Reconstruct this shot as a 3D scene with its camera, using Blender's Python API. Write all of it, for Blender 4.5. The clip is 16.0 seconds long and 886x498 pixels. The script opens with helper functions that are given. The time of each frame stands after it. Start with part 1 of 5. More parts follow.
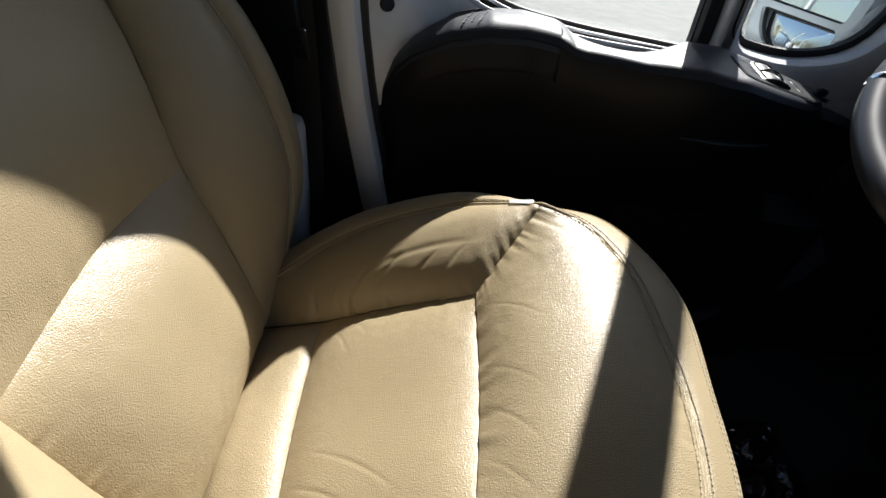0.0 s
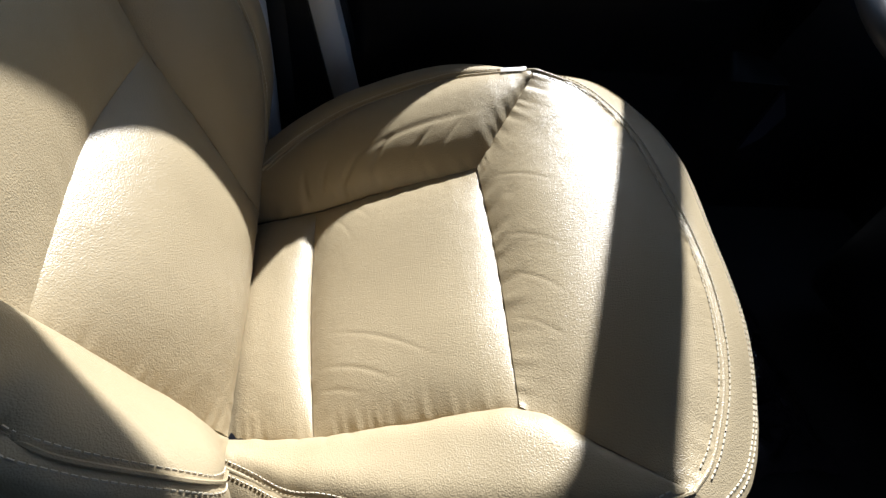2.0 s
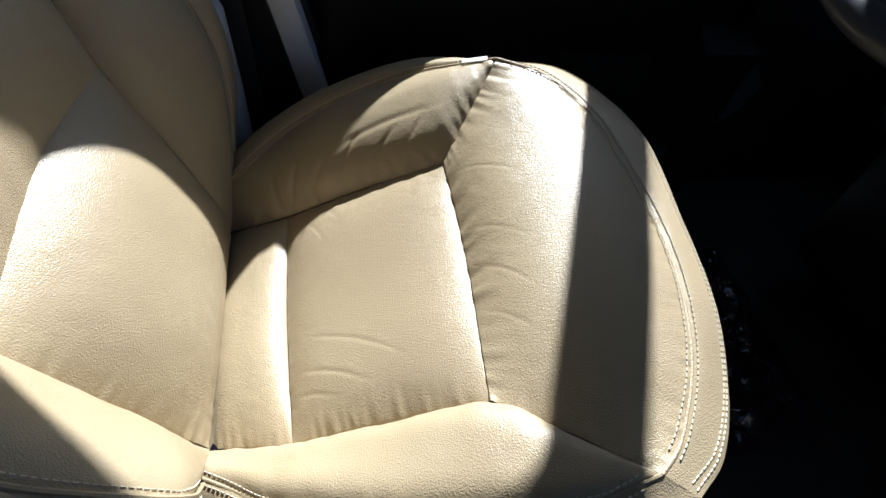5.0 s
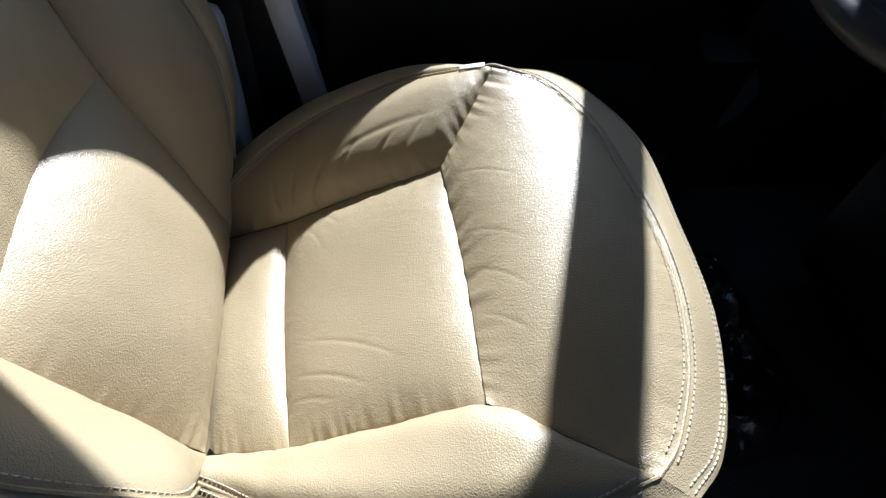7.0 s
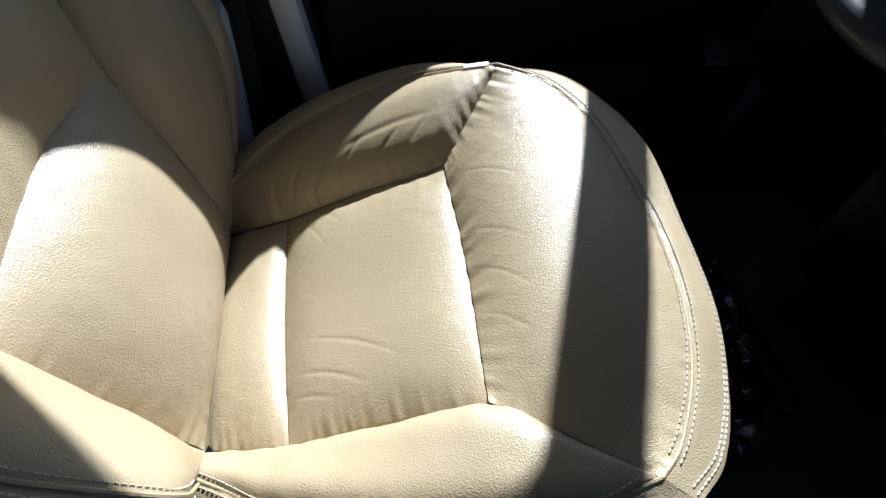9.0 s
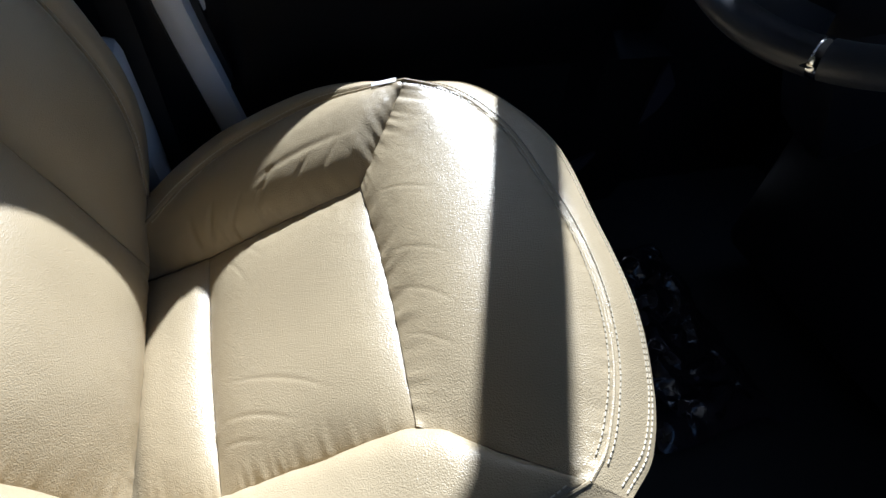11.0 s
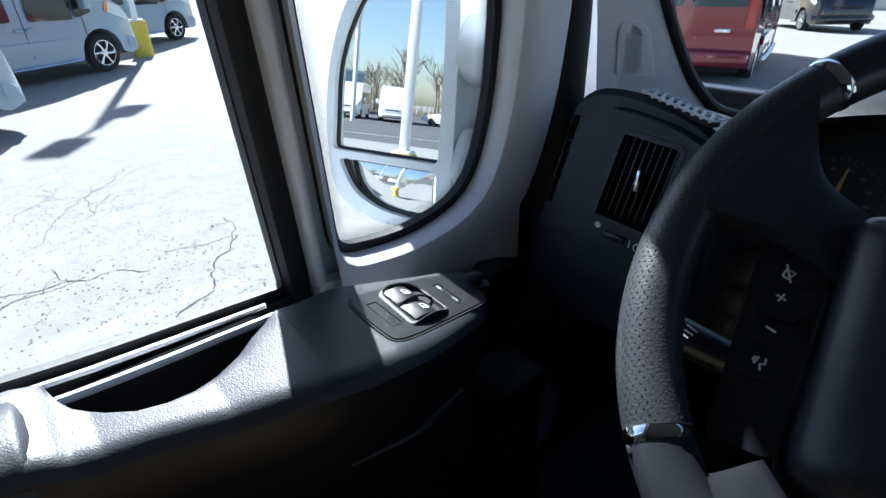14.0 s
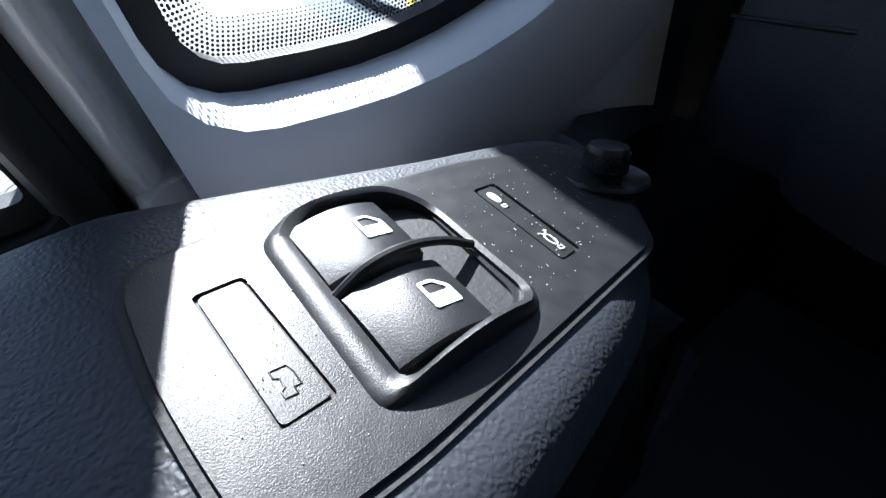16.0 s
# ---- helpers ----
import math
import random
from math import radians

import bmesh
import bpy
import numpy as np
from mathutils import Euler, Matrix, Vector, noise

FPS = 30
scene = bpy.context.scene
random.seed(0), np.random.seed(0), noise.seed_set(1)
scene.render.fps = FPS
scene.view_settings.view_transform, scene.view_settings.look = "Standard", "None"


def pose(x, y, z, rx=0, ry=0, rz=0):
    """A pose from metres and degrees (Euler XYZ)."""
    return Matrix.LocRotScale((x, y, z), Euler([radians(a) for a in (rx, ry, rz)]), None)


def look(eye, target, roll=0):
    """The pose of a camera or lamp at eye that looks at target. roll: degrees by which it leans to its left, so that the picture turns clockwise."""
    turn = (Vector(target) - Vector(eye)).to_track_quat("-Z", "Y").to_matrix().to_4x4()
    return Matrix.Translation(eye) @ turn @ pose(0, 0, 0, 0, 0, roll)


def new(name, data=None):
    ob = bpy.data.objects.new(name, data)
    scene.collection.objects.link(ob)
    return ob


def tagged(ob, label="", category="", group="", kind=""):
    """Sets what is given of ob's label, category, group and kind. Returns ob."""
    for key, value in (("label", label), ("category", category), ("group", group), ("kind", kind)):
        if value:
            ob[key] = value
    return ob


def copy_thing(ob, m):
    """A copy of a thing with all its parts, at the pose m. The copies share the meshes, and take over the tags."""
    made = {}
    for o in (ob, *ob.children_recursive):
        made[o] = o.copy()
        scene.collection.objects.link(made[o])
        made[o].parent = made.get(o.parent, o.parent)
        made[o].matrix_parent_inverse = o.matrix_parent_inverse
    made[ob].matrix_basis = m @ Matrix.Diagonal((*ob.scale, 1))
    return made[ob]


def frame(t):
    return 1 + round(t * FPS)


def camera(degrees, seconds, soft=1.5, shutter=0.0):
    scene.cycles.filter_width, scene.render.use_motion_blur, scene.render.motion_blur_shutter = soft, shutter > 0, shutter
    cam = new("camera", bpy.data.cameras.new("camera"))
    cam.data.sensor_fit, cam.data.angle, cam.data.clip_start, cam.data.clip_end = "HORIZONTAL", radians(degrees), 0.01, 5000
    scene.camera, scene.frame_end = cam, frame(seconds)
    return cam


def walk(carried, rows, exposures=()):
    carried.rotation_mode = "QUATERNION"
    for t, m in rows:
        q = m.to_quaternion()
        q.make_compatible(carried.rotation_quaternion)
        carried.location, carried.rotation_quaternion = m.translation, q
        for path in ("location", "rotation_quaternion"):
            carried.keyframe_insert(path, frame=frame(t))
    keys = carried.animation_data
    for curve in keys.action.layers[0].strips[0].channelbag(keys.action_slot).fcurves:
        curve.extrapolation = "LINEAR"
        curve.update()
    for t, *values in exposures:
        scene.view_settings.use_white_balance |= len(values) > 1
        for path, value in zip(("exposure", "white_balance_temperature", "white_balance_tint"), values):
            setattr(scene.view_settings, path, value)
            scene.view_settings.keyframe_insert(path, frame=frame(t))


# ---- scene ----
cam = camera(80.0, 16.0)
PATH = [
    (0.0, -0.0830, -0.2261, 0.9868, 51.64, -7.74, 1.66),
    (0.5, -0.1575, -0.2558, 0.9673, 44.78, -9.04, -1.20),
    (1.0, -0.1798, -0.2544, 0.9675, 42.02, -9.54, -4.10),
    (1.5, -0.1750, -0.2453, 0.9581, 41.23, -9.73, -5.80),
    (2.0, -0.1511, -0.2381, 0.9573, 41.41, -8.05, -5.91),
    (2.5, -0.1327, -0.2267, 0.9647, 40.42, -7.24, -6.54),
    (3.0, -0.1280, -0.2339, 0.9807, 40.87, -6.36, -7.27),
    (3.5, -0.1151, -0.2377, 0.9641, 40.32, -5.96, -8.38),
    (4.0, -0.1184, -0.2324, 0.9669, 39.99, -5.60, -8.67),
    (6.5, -0.1090, -0.2443, 0.9612, 42.03, -5.30, -8.95),
    (7.0, -0.1094, -0.2432, 0.9616, 41.78, -5.15, -8.76),
    (7.5, -0.1099, -0.2418, 0.9593, 41.79, -5.34, -8.46),
    (8.0, -0.1114, -0.2462, 0.9595, 42.30, -5.79, -8.31),
    (10.5, -0.1161, -0.2388, 0.9530, 41.24, -5.16, -10.05),
    (11.0, -0.0651, -0.2398, 0.9624, 43.56, -4.35, -15.88),
    (11.5, 0.0904, -0.1256, 1.0345, 45.59, 3.52, -16.19),
    (12.0, 0.1319, -0.0111, 1.0514, 48.85, 9.31, -19.37),
    (12.5, 0.1416, 0.1374, 1.0460, 49.98, 4.40, -29.68),
    (13.0, 0.1849, 0.2217, 1.0654, 58.94, 2.06, -38.81),
    (13.5, 0.1724, 0.2389, 1.0706, 64.50, 1.06, -43.71),
    (14.0, 0.1718, 0.2482, 1.0657, 62.11, 1.40, -41.47),
    (14.5, 0.1951, 0.3151, 1.0528, 56.42, 3.58, -35.53),
    (15.0, 0.3349, 0.4580, 0.9302, 49.67, 4.46, -35.86),
    (15.5, 0.3776, 0.5068, 0.8808, 48.20, 4.21, -37.74),
    (16.0, 0.4052, 0.5325, 0.8535, 47.98, 4.59, -38.12),
]
EXPOSURES = [(0.0, 1.23, 6300, 10), (1.0, 1.38, 6000, 10), (3.5, 1.42, 5700, 10), (7.0, 1.45, 5450, 10), (10.5, 1.45, 5400, 10), (11.5, 1.5, 5200, 10), (12.0, 1.65, 5250, 10), (12.5, 1.9, 5350, 10), (13.0, 2.25, 5350, 10), (13.5, 2.0, 5450, 10), (14.0, 1.7, 5600, 10), (14.5, 1.7, 5650, 10), (15.0, 2.0, 5650, 10), (16.0, 2.12, 5700, 10)]

walk(cam, [(t, pose(x, y, z, rx, ry, rz)) for t, x, y, z, rx, ry, rz in PATH], EXPOSURES)

# ---- daylight ----
SUN_DIR = Vector((0.2512, 0.7296, 0.6361)).normalized()
world = bpy.data.worlds.new("sky")
world.use_nodes = True
scene.world = world
wn = world.node_tree
sky = wn.nodes.new("ShaderNodeTexSky")
sky.sky_type = "NISHITA"
sky.sun_disc = False
sky.sun_elevation = math.asin(SUN_DIR.z)
sky.sun_rotation = math.atan2(SUN_DIR.x, SUN_DIR.y)
wn.links.new(sky.outputs[0], wn.nodes["Background"].inputs[0])
wn.nodes["Background"].inputs[1].default_value = 0.062
sun = new("sun", bpy.data.lights.new("sun", "SUN"))
sun.data.energy, sun.data.angle, sun.data.color = 5.0, radians(0.8), (1.0, 0.965, 0.90)
sun.matrix_world = look(SUN_DIR * 20, (0, 0, 0))


# ---- materials ----
def material(name, color, rough=0.5, metal=0.0, vary=0.12, scale=40.0, bump=0.0, bump_scale=400.0, coat=0.0, voronoi=False, spec=0.5, fine=0.0):
    m = bpy.data.materials.new(name)
    m.use_nodes = True
    nt = m.node_tree
    b = nt.nodes["Principled BSDF"]
    tc = nt.nodes.new("ShaderNodeTexCoord")
    n1 = nt.nodes.new("ShaderNodeTexNoise")
    n1.inputs["Scale"].default_value, n1.inputs["Detail"].default_value = scale, 6
    nt.links.new(tc.outputs["Object"], n1.inputs["Vector"])
    mix = nt.nodes.new("ShaderNodeMix")
    mix.data_type = "RGBA"
    mix.inputs["A"].default_value = (*[max(0, c * (1 - vary)) for c in color], 1)
    mix.inputs["B"].default_value = (*[min(1, c * (1 + vary)) for c in color], 1)
    nt.links.new(n1.outputs["Fac"], mix.inputs["Factor"])
    nt.links.new(mix.outputs["Result"], b.inputs["Base Color"])
    mr = nt.nodes.new("ShaderNodeMapRange")
    mr.inputs["To Min"].default_value, mr.inputs["To Max"].default_value = max(0.02, rough - 0.08), min(1, rough + 0.08)
    nt.links.new(n1.outputs["Fac"], mr.inputs["Value"])
    nt.links.new(mr.outputs["Result"], b.inputs["Roughness"])
    b.inputs["Metallic"].default_value = metal
    b.inputs["Coat Weight"].default_value = coat
    b.inputs["Specular IOR Level"].default_value = spec
    if bump:
        if voronoi:
            n2 = nt.nodes.new("ShaderNodeTexVoronoi")
            n2.feature = "SMOOTH_F1"
            out = n2.outputs["Distance"]
        else:
            n2 = nt.nodes.new("ShaderNodeTexNoise")
            n2.inputs["Detail"].default_value = 4
            out = n2.outputs["Fac"]
        n2.inputs["Scale"].default_value = bump_scale
        warp = nt.nodes.new("ShaderNodeTexNoise")
        warp.inputs["Scale"].default_value = bump_scale * 0.35
        add = nt.nodes.new("ShaderNodeVectorMath")
        add.operation = "MULTIPLY_ADD"
        k = 0.9 / bump_scale
        add.inputs[1].default_value = (k * 1.6, k * 1.6, k * 1.6)
        nt.links.new(tc.outputs["Object"], warp.inputs["Vector"])
        nt.links.new(warp.outputs["Color"], add.inputs[0])
        nt.links.new(tc.outputs["Object"], add.inputs[2])
        nt.links.new(add.outputs[0], n2.inputs["Vector"])
        bn = nt.nodes.new("ShaderNodeBump")
        bn.inputs["Strength"].default_value = bump
        bn.inputs["Distance"].default_value = 0.35 / bump_scale
        nt.links.new(out, bn.inputs["Height"])
        last = bn
        if fine:
            n3 = nt.nodes.new("ShaderNodeTexNoise")
            n3.inputs["Scale"].default_value, n3.inputs["Detail"].default_value = fine, 3
            nt.links.new(tc.outputs["Object"], n3.inputs["Vector"])
            b2 = nt.nodes.new("ShaderNodeBump")
            b2.inputs["Strength"].default_value, b2.inputs["Distance"].default_value = 0.3, 0.0006
            nt.links.new(n3.outputs["Fac"], b2.inputs["Height"])
            nt.links.new(bn.outputs[0], b2.inputs["Normal"])
            last = b2
        nt.links.new(last.outputs[0], b.inputs["Normal"])
    return m


def glass_material(name, tint=(1, 1, 1), rough=0.0):
    m = bpy.data.materials.new(name)
    m.use_nodes = True
    nt = m.node_tree
    for n in list(nt.nodes):
        if n.type == "BSDF_PRINCIPLED":
            nt.nodes.remove(n)
    tr, gl, mx, fr = (nt.nodes.new(k) for k in ("ShaderNodeBsdfTransparent", "ShaderNodeBsdfGlossy", "ShaderNodeMixShader", "ShaderNodeMath"))
    tr.inputs["Color"].default_value = (*tint, 1)
    gl.inputs["Roughness"].default_value = rough
    face, curve_ = nt.nodes.new("ShaderNodeLayerWeight"), nt.nodes.new("ShaderNodeMath")
    curve_.operation, curve_.inputs[1].default_value = "POWER", 5.0
    nt.links.new(face.outputs["Facing"], curve_.inputs[0])
    fr.operation, fr.inputs[1].default_value, fr.inputs[2].default_value = "MULTIPLY_ADD", 0.6, 0.03
    nt.links.new(curve_.outputs[0], fr.inputs[0])
    nt.links.new(fr.outputs[0], mx.inputs[0])
    nt.links.new(tr.outputs[0], mx.inputs[1])
    nt.links.new(gl.outputs[0], mx.inputs[2])
    nt.links.new(mx.outputs[0], nt.nodes["Material Output"].inputs["Surface"])
    return m


def glow_material(name, color, strength):
    m = bpy.data.materials.new(name)
    m.use_nodes = True
    b = m.node_tree.nodes["Principled BSDF"]
    b.inputs["Base Color"].default_value = (*color, 1)
    b.inputs["Emission Color"].default_value = (*color, 1)
    b.inputs["Emission Strength"].default_value = strength
    return m


TAN = material("tan_leather", (0.352, 0.280, 0.170), 0.38, vary=0.09, scale=9, bump=1.0, bump_scale=800, voronoi=True, fine=45)
TAN_STITCH = material("pale_thread", (0.57, 0.50, 0.37), 0.7, bump=0.3, bump_scale=2500)
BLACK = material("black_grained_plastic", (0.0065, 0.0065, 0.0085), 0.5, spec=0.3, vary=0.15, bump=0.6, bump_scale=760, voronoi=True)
MODULE = material("black_satin_switch_plastic", (0.015, 0.0155, 0.017), 0.38, vary=0.35, scale=140, bump=0.55, bump_scale=2400)
# sunlit version of the black door plastic: sunlight is lifted into its base colour
LEDGE = material("sunlit_grained_ledge_plastic", (0.031, 0.035, 0.043), 0.46, vary=0.12, scale=14, bump=0.5, bump_scale=760, voronoi=True, spec=0.5)
BLACK_SOFT = material("black_smooth_plastic", (0.010, 0.011, 0.016), 0.38, vary=0.2, bump=0.2, bump_scale=2600)
WHEEL = material("dark_wheel_leather", (0.042, 0.044, 0.050), 0.38, vary=0.15, bump=0.35, bump_scale=700, voronoi=True, spec=0.5)
WHEEL_SMOOTH = material("smooth_dark_wheel_leather", (0.029, 0.031, 0.038), 0.36, vary=0.2, scale=30, bump=0.14, bump_scale=900, spec=0.5)
DASH = material("dark_slate_dash_plastic", (0.006, 0.009, 0.019), 0.42, vary=0.15, bump=0.5, bump_scale=800)
GREY = material("pale_grey_trim_plastic", (0.80, 0.81, 0.84), 0.5, vary=0.05, scale=12, bump=0.2, bump_scale=900)
PAINT = material("white_painted_steel", (0.82, 0.84, 0.88), 0.3, vary=0.03, coat=0.9)
RUBBER = material("black_rubber_seal", (0.012, 0.012, 0.013), 0.6, bump=0.3, bump_scale=600)
CHROME = material("polished_chrome", (0.85, 0.86, 0.88), 0.08, 1.0, vary=0.03)
WEB = material("black_seat_belt_webbing", (0.012, 0.012, 0.014), 0.8, bump=0.6, bump_scale=900)
WHITE_INK = material("white_printed_marking", (0.75, 0.75, 0.73), 0.6)
GLASS = glass_material("clear_glass", (0.96, 0.98, 0.97))
FLOOR = material("dark_floor_rubber", (0.015, 0.015, 0.016), 0.7, bump=0.4, bump_scale=150)
HEAD = material("grey_headliner_cloth", (0.09, 0.09, 0.093), 0.9, bump=0.4, bump_scale=900)


# ---- mesh helpers ----
def finish(name, bm, mat, smooth=True):
    bmesh.ops.recalc_face_normals(bm, faces=bm.faces[:])
    me = bpy.data.meshes.new(name)
    bm.to_mesh(me)
    bm.free()
    me.materials.append(mat)
    if smooth:
        me.shade_smooth()
        me.set_sharp_from_angle(angle=radians(35))
    return me


def part(name, bm, mat, parent=None, label="", smooth=True, m=None):
    ob = new(name, finish(name, bm, mat, smooth) if isinstance(bm, bmesh.types.BMesh) else bm)
    if m is not None:
        ob.matrix_basis = m
    if parent is not None:
        ob.parent = parent
    return tagged(ob, label)


def thing(name, label, category, group="", kind="", at=(0, 0, 0)):
    ob = new(name)
    ob.empty_display_size = 0.05
    ob.location = at
    return tagged(ob, label, category, group, kind)


def curve(pts, n):
    """n + 1 points along a smooth line through pts, evenly spaced."""
    p = np.array(pts, float)
    if len(p) == 2:
        return p[0] + (p[1] - p[0]) * np.linspace(0, 1, n + 1)[:, None]
    q = np.vstack([2 * p[0] - p[1], p, 2 * p[-1] - p[-2]])
    fine = []
    for i in range(1, len(q) - 2):
        t = np.linspace(0, 1, 24, endpoint=False)[:, None]
        a, b, c, d = q[i - 1], q[i], q[i + 1], q[i + 2]
        fine.append(0.5 * (2 * b + (c - a) * t + (2 * a - 5 * b + 4 * c - d) * t**2 + (3 * b - a - 3 * c + d) * t**3))
    fine = np.vstack(fine + [p[-1:]])
    s = np.r_[0, np.cumsum(np.linalg.norm(np.diff(fine, axis=0), axis=1))]
    at = np.linspace(0, s[-1], n + 1)
    return np.array([[np.interp(v, s, fine[:, k]) for k in range(3)] for v in at])


def grid_mesh(g, bm=None, close_u=False, close_v=False):
    bm = bm or bmesh.new()
    nu, nv = g.shape[:2]
    vs = [[bm.verts.new(g[i, j]) for j in range(nv)] for i in range(nu)]
    for i in range(nu if close_u else nu - 1):
        for j in range(nv if close_v else nv - 1):
            a, b, c, d = vs[i][j], vs[(i + 1) % nu][j], vs[(i + 1) % nu][(j + 1) % nv], vs[i][(j + 1) % nv]
            bm.faces.new((a, b, c, d))
    return bm


def cushion(c0, c1, d0, d1, bulge=0.02, n=44, m=44, power=5, skirt=0.03, up=(0, 0, 1), wrinkle=0.0012, seed=0.0, edge=0.004, folds=(), pucker=()):
    """A stuffed panel over four edge lines: c0 and c1 run along u, d0 and d1 along v."""
    a, b, c, d = curve(c0, n), curve(c1, n), curve(d0, m), curve(d1, m)
    u, v = np.linspace(0, 1, n + 1)[:, None, None], np.linspace(0, 1, m + 1)[None, :, None]
    g = (1 - v) * a[:, None] + v * b[:, None] + (1 - u) * c[None] + u * d[None]
    g -= (1 - u) * (1 - v) * a[0] + u * (1 - v) * a[-1] + (1 - u) * v * b[0] + u * v * b[-1]
    nrm = np.cross(np.gradient(g, axis=0), np.gradient(g, axis=1))
    nrm /= np.linalg.norm(nrm, axis=2, keepdims=True) + 1e-12
    if nrm.mean((0, 1)) @ np.array(up) < 0:
        nrm = -nrm
    wu, wv = 1 - np.abs(2 * u - 1) ** power, 1 - np.abs(2 * v - 1) ** power
    h = bulge * wu * wv - edge * (1 - (wu * wv) ** 0.5)
    if wrinkle:
        wr = np.array([[noise.noise(Vector(p) * 26 + Vector((seed, 0, 0))) + 0.6 * noise.noise(Vector(p) * 70 + Vector((0, seed, 0))) for p in row] for row in g])[..., None]
        near = 1 - 0.75 * (wu * wv) ** 3
        h = h + wrinkle * wr * near
    # short gathers running in from a seam: (side, height, reach, gathers per metre)
    for side, amp, reach, rate in pucker:
        along = g if side in "uU" else g.transpose(1, 0, 2)
        k0 = {"u": 0, "U": -1, "v": 0, "V": -1}[side]
        line = along[:, k0]
        run = np.r_[0, np.cumsum(np.linalg.norm(np.diff(line, axis=0), axis=1))]
        dist = np.linalg.norm(along - line[:, None], axis=2)
        tall = np.array([noise.noise(Vector((v * rate, seed * 3.1, 0))) * (0.5 + abs(noise.noise(Vector((v * rate * 0.21, seed, 7))))) for v in run])
        far = np.array([reach * (0.55 + 0.9 * abs(noise.noise(Vector((v * rate * 0.35, 4, seed))))) for v in run])
        lift = amp * tall[:, None] * np.exp(-(dist / far[:, None]) ** 1.5)
        h = h + (lift if side in "uU" else lift.T)[..., None]
    for (p, q, w, dep) in folds:
        flat = np.array((1.0, 1.0, 0.0))
        p, q = np.array(p) * flat, np.array(q) * flat
        t = np.clip(((g * flat - p) @ (q - p)) / ((q - p) @ (q - p)), 0, 1)[..., None]
        lie = np.cross(nrm.mean((0, 1)), q - p)
        bow = 0.07 * np.sin(np.pi * t) * lie
        r = np.linalg.norm((g - (p + t * (q - p) + bow)) * flat, axis=2, keepdims=True)
        h = h - dep * np.exp(-(r / w) ** 2) * np.sin(np.pi * np.clip(t, 0.03, 0.97))
    g = g + nrm * h
    bm = grid_mesh(g)
    if skirt:
        rim = [(i, 0) for i in range(n)] + [(n, j) for j in range(m)] + [(i, m) for i in range(n, 0, -1)] + [(0, j) for j in range(m, 0, -1)]
        mid = g.mean((0, 1))
        bm.verts.ensure_lookup_table()
        top = [bm.verts[i * (m + 1) + j] for i, j in rim]
        low = [bm.verts.new(Vector(g[i, j] + (mid - g[i, j]) * 0.02 - nrm[i, j] * skirt)) for i, j in rim]
        for k in range(len(rim)):
            bm.faces.new((top[k], top[(k + 1) % len(rim)], low[(k + 1) % len(rim)], low[k]))
        bm.faces.new(low)
    return bm


def tube(pts, r, n=60, seg=10, closed=False, bm=None, flat=1.0, caps=True):
    """A round rope along pts; r may be a number or one per point."""
    p = np.array(pts, float) if closed or n is None else curve(pts, n)
    bm = bm or bmesh.new()
    k = len(p)
    rr = np.full(k, r) if np.isscalar(r) else np.interp(np.linspace(0, 1, k), np.linspace(0, 1, len(r)), r)
    tan = np.roll(p, -1, 0) - np.roll(p, 1, 0) if closed else np.gradient(p, axis=0)
    tan /= np.linalg.norm(tan, axis=1, keepdims=True) + 1e-12
    ref = np.array((0.0, 0.0, 1.0)) if abs(tan[0][2]) < 0.9 else np.array((1.0, 0, 0))
    rows = []
    x = np.cross(ref, tan[0])
    for i in range(k):
        x = x - (x @ tan[i]) * tan[i]
        x /= np.linalg.norm(x) + 1e-12
        y = np.cross(tan[i], x)
        ang = np.linspace(0, 2 * np.pi, seg, endpoint=False)
        rows.append(p[i] + rr[i] * (np.cos(ang)[:, None] * x + flat * np.sin(ang)[:, None] * y))
    g = np.array(rows)
    start = len(bm.verts)
    grid_mesh(g, bm, close_u=closed, close_v=True)
    if caps and not closed:
        bm.verts.ensure_lookup_table()
        bm.faces.new([bm.verts[start + j] for j in range(seg)])
        bm.faces.new([bm.verts[start + (k - 1) * seg + j] for j in range(seg)][::-1])
    return bm


def stitches(pts, step=0.0058, size=0.0040, r=0.0008, lift=(0, 0, 0.0008), bm=None):
    """A row of short threads along a line."""
    p = np.array(pts, float)
    length = np.linalg.norm(np.diff(p, axis=0), axis=1).sum()
    k = max(2, int(length / step))
    c = curve(p, k) + np.array(lift)
    bm = bm or bmesh.new()
    for i in range(k):
        d = (c[i + 1] - c[i]) / np.linalg.norm(c[i + 1] - c[i])
        a, b = c[i], c[i] + d * size
        s = np.cross(d, (0, 0, 1))
        s = s / (np.linalg.norm(s) + 1e-9) * r
        t = np.cross(s, d)
        lo = [bm.verts.new(a + v) for v in (s, t, -s, -t)]
        hi = [bm.verts.new(b + v) for v in (s, t, -s, -t)]
        for j in range(4):
            bm.faces.new((lo[j], lo[(j + 1) % 4], hi[(j + 1) % 4], hi[j]))
        bm.faces.new(lo[::-1])
        bm.faces.new(hi)
    return bm


def box(size, bevel=0.0, at=(0, 0, 0), seg=2, bm=None):
    bm2 = bmesh.new()
    bmesh.ops.create_cube(bm2, size=1)
    bmesh.ops.scale(bm2, vec=size, verts=bm2.verts)
    if bevel:
        bmesh.ops.bevel(bm2, geom=bm2.edges[:], offset=bevel, segments=seg, affect="EDGES", profile=0.5)
    bmesh.ops.translate(bm2, vec=at, verts=bm2.verts)
    if bm is None:
        return bm2
    me = bpy.data.meshes.new("tmp")
    bm2.to_mesh(me)
    bm2.free()
    bm.from_mesh(me)
    bpy.data.meshes.remove(me)
    return bm


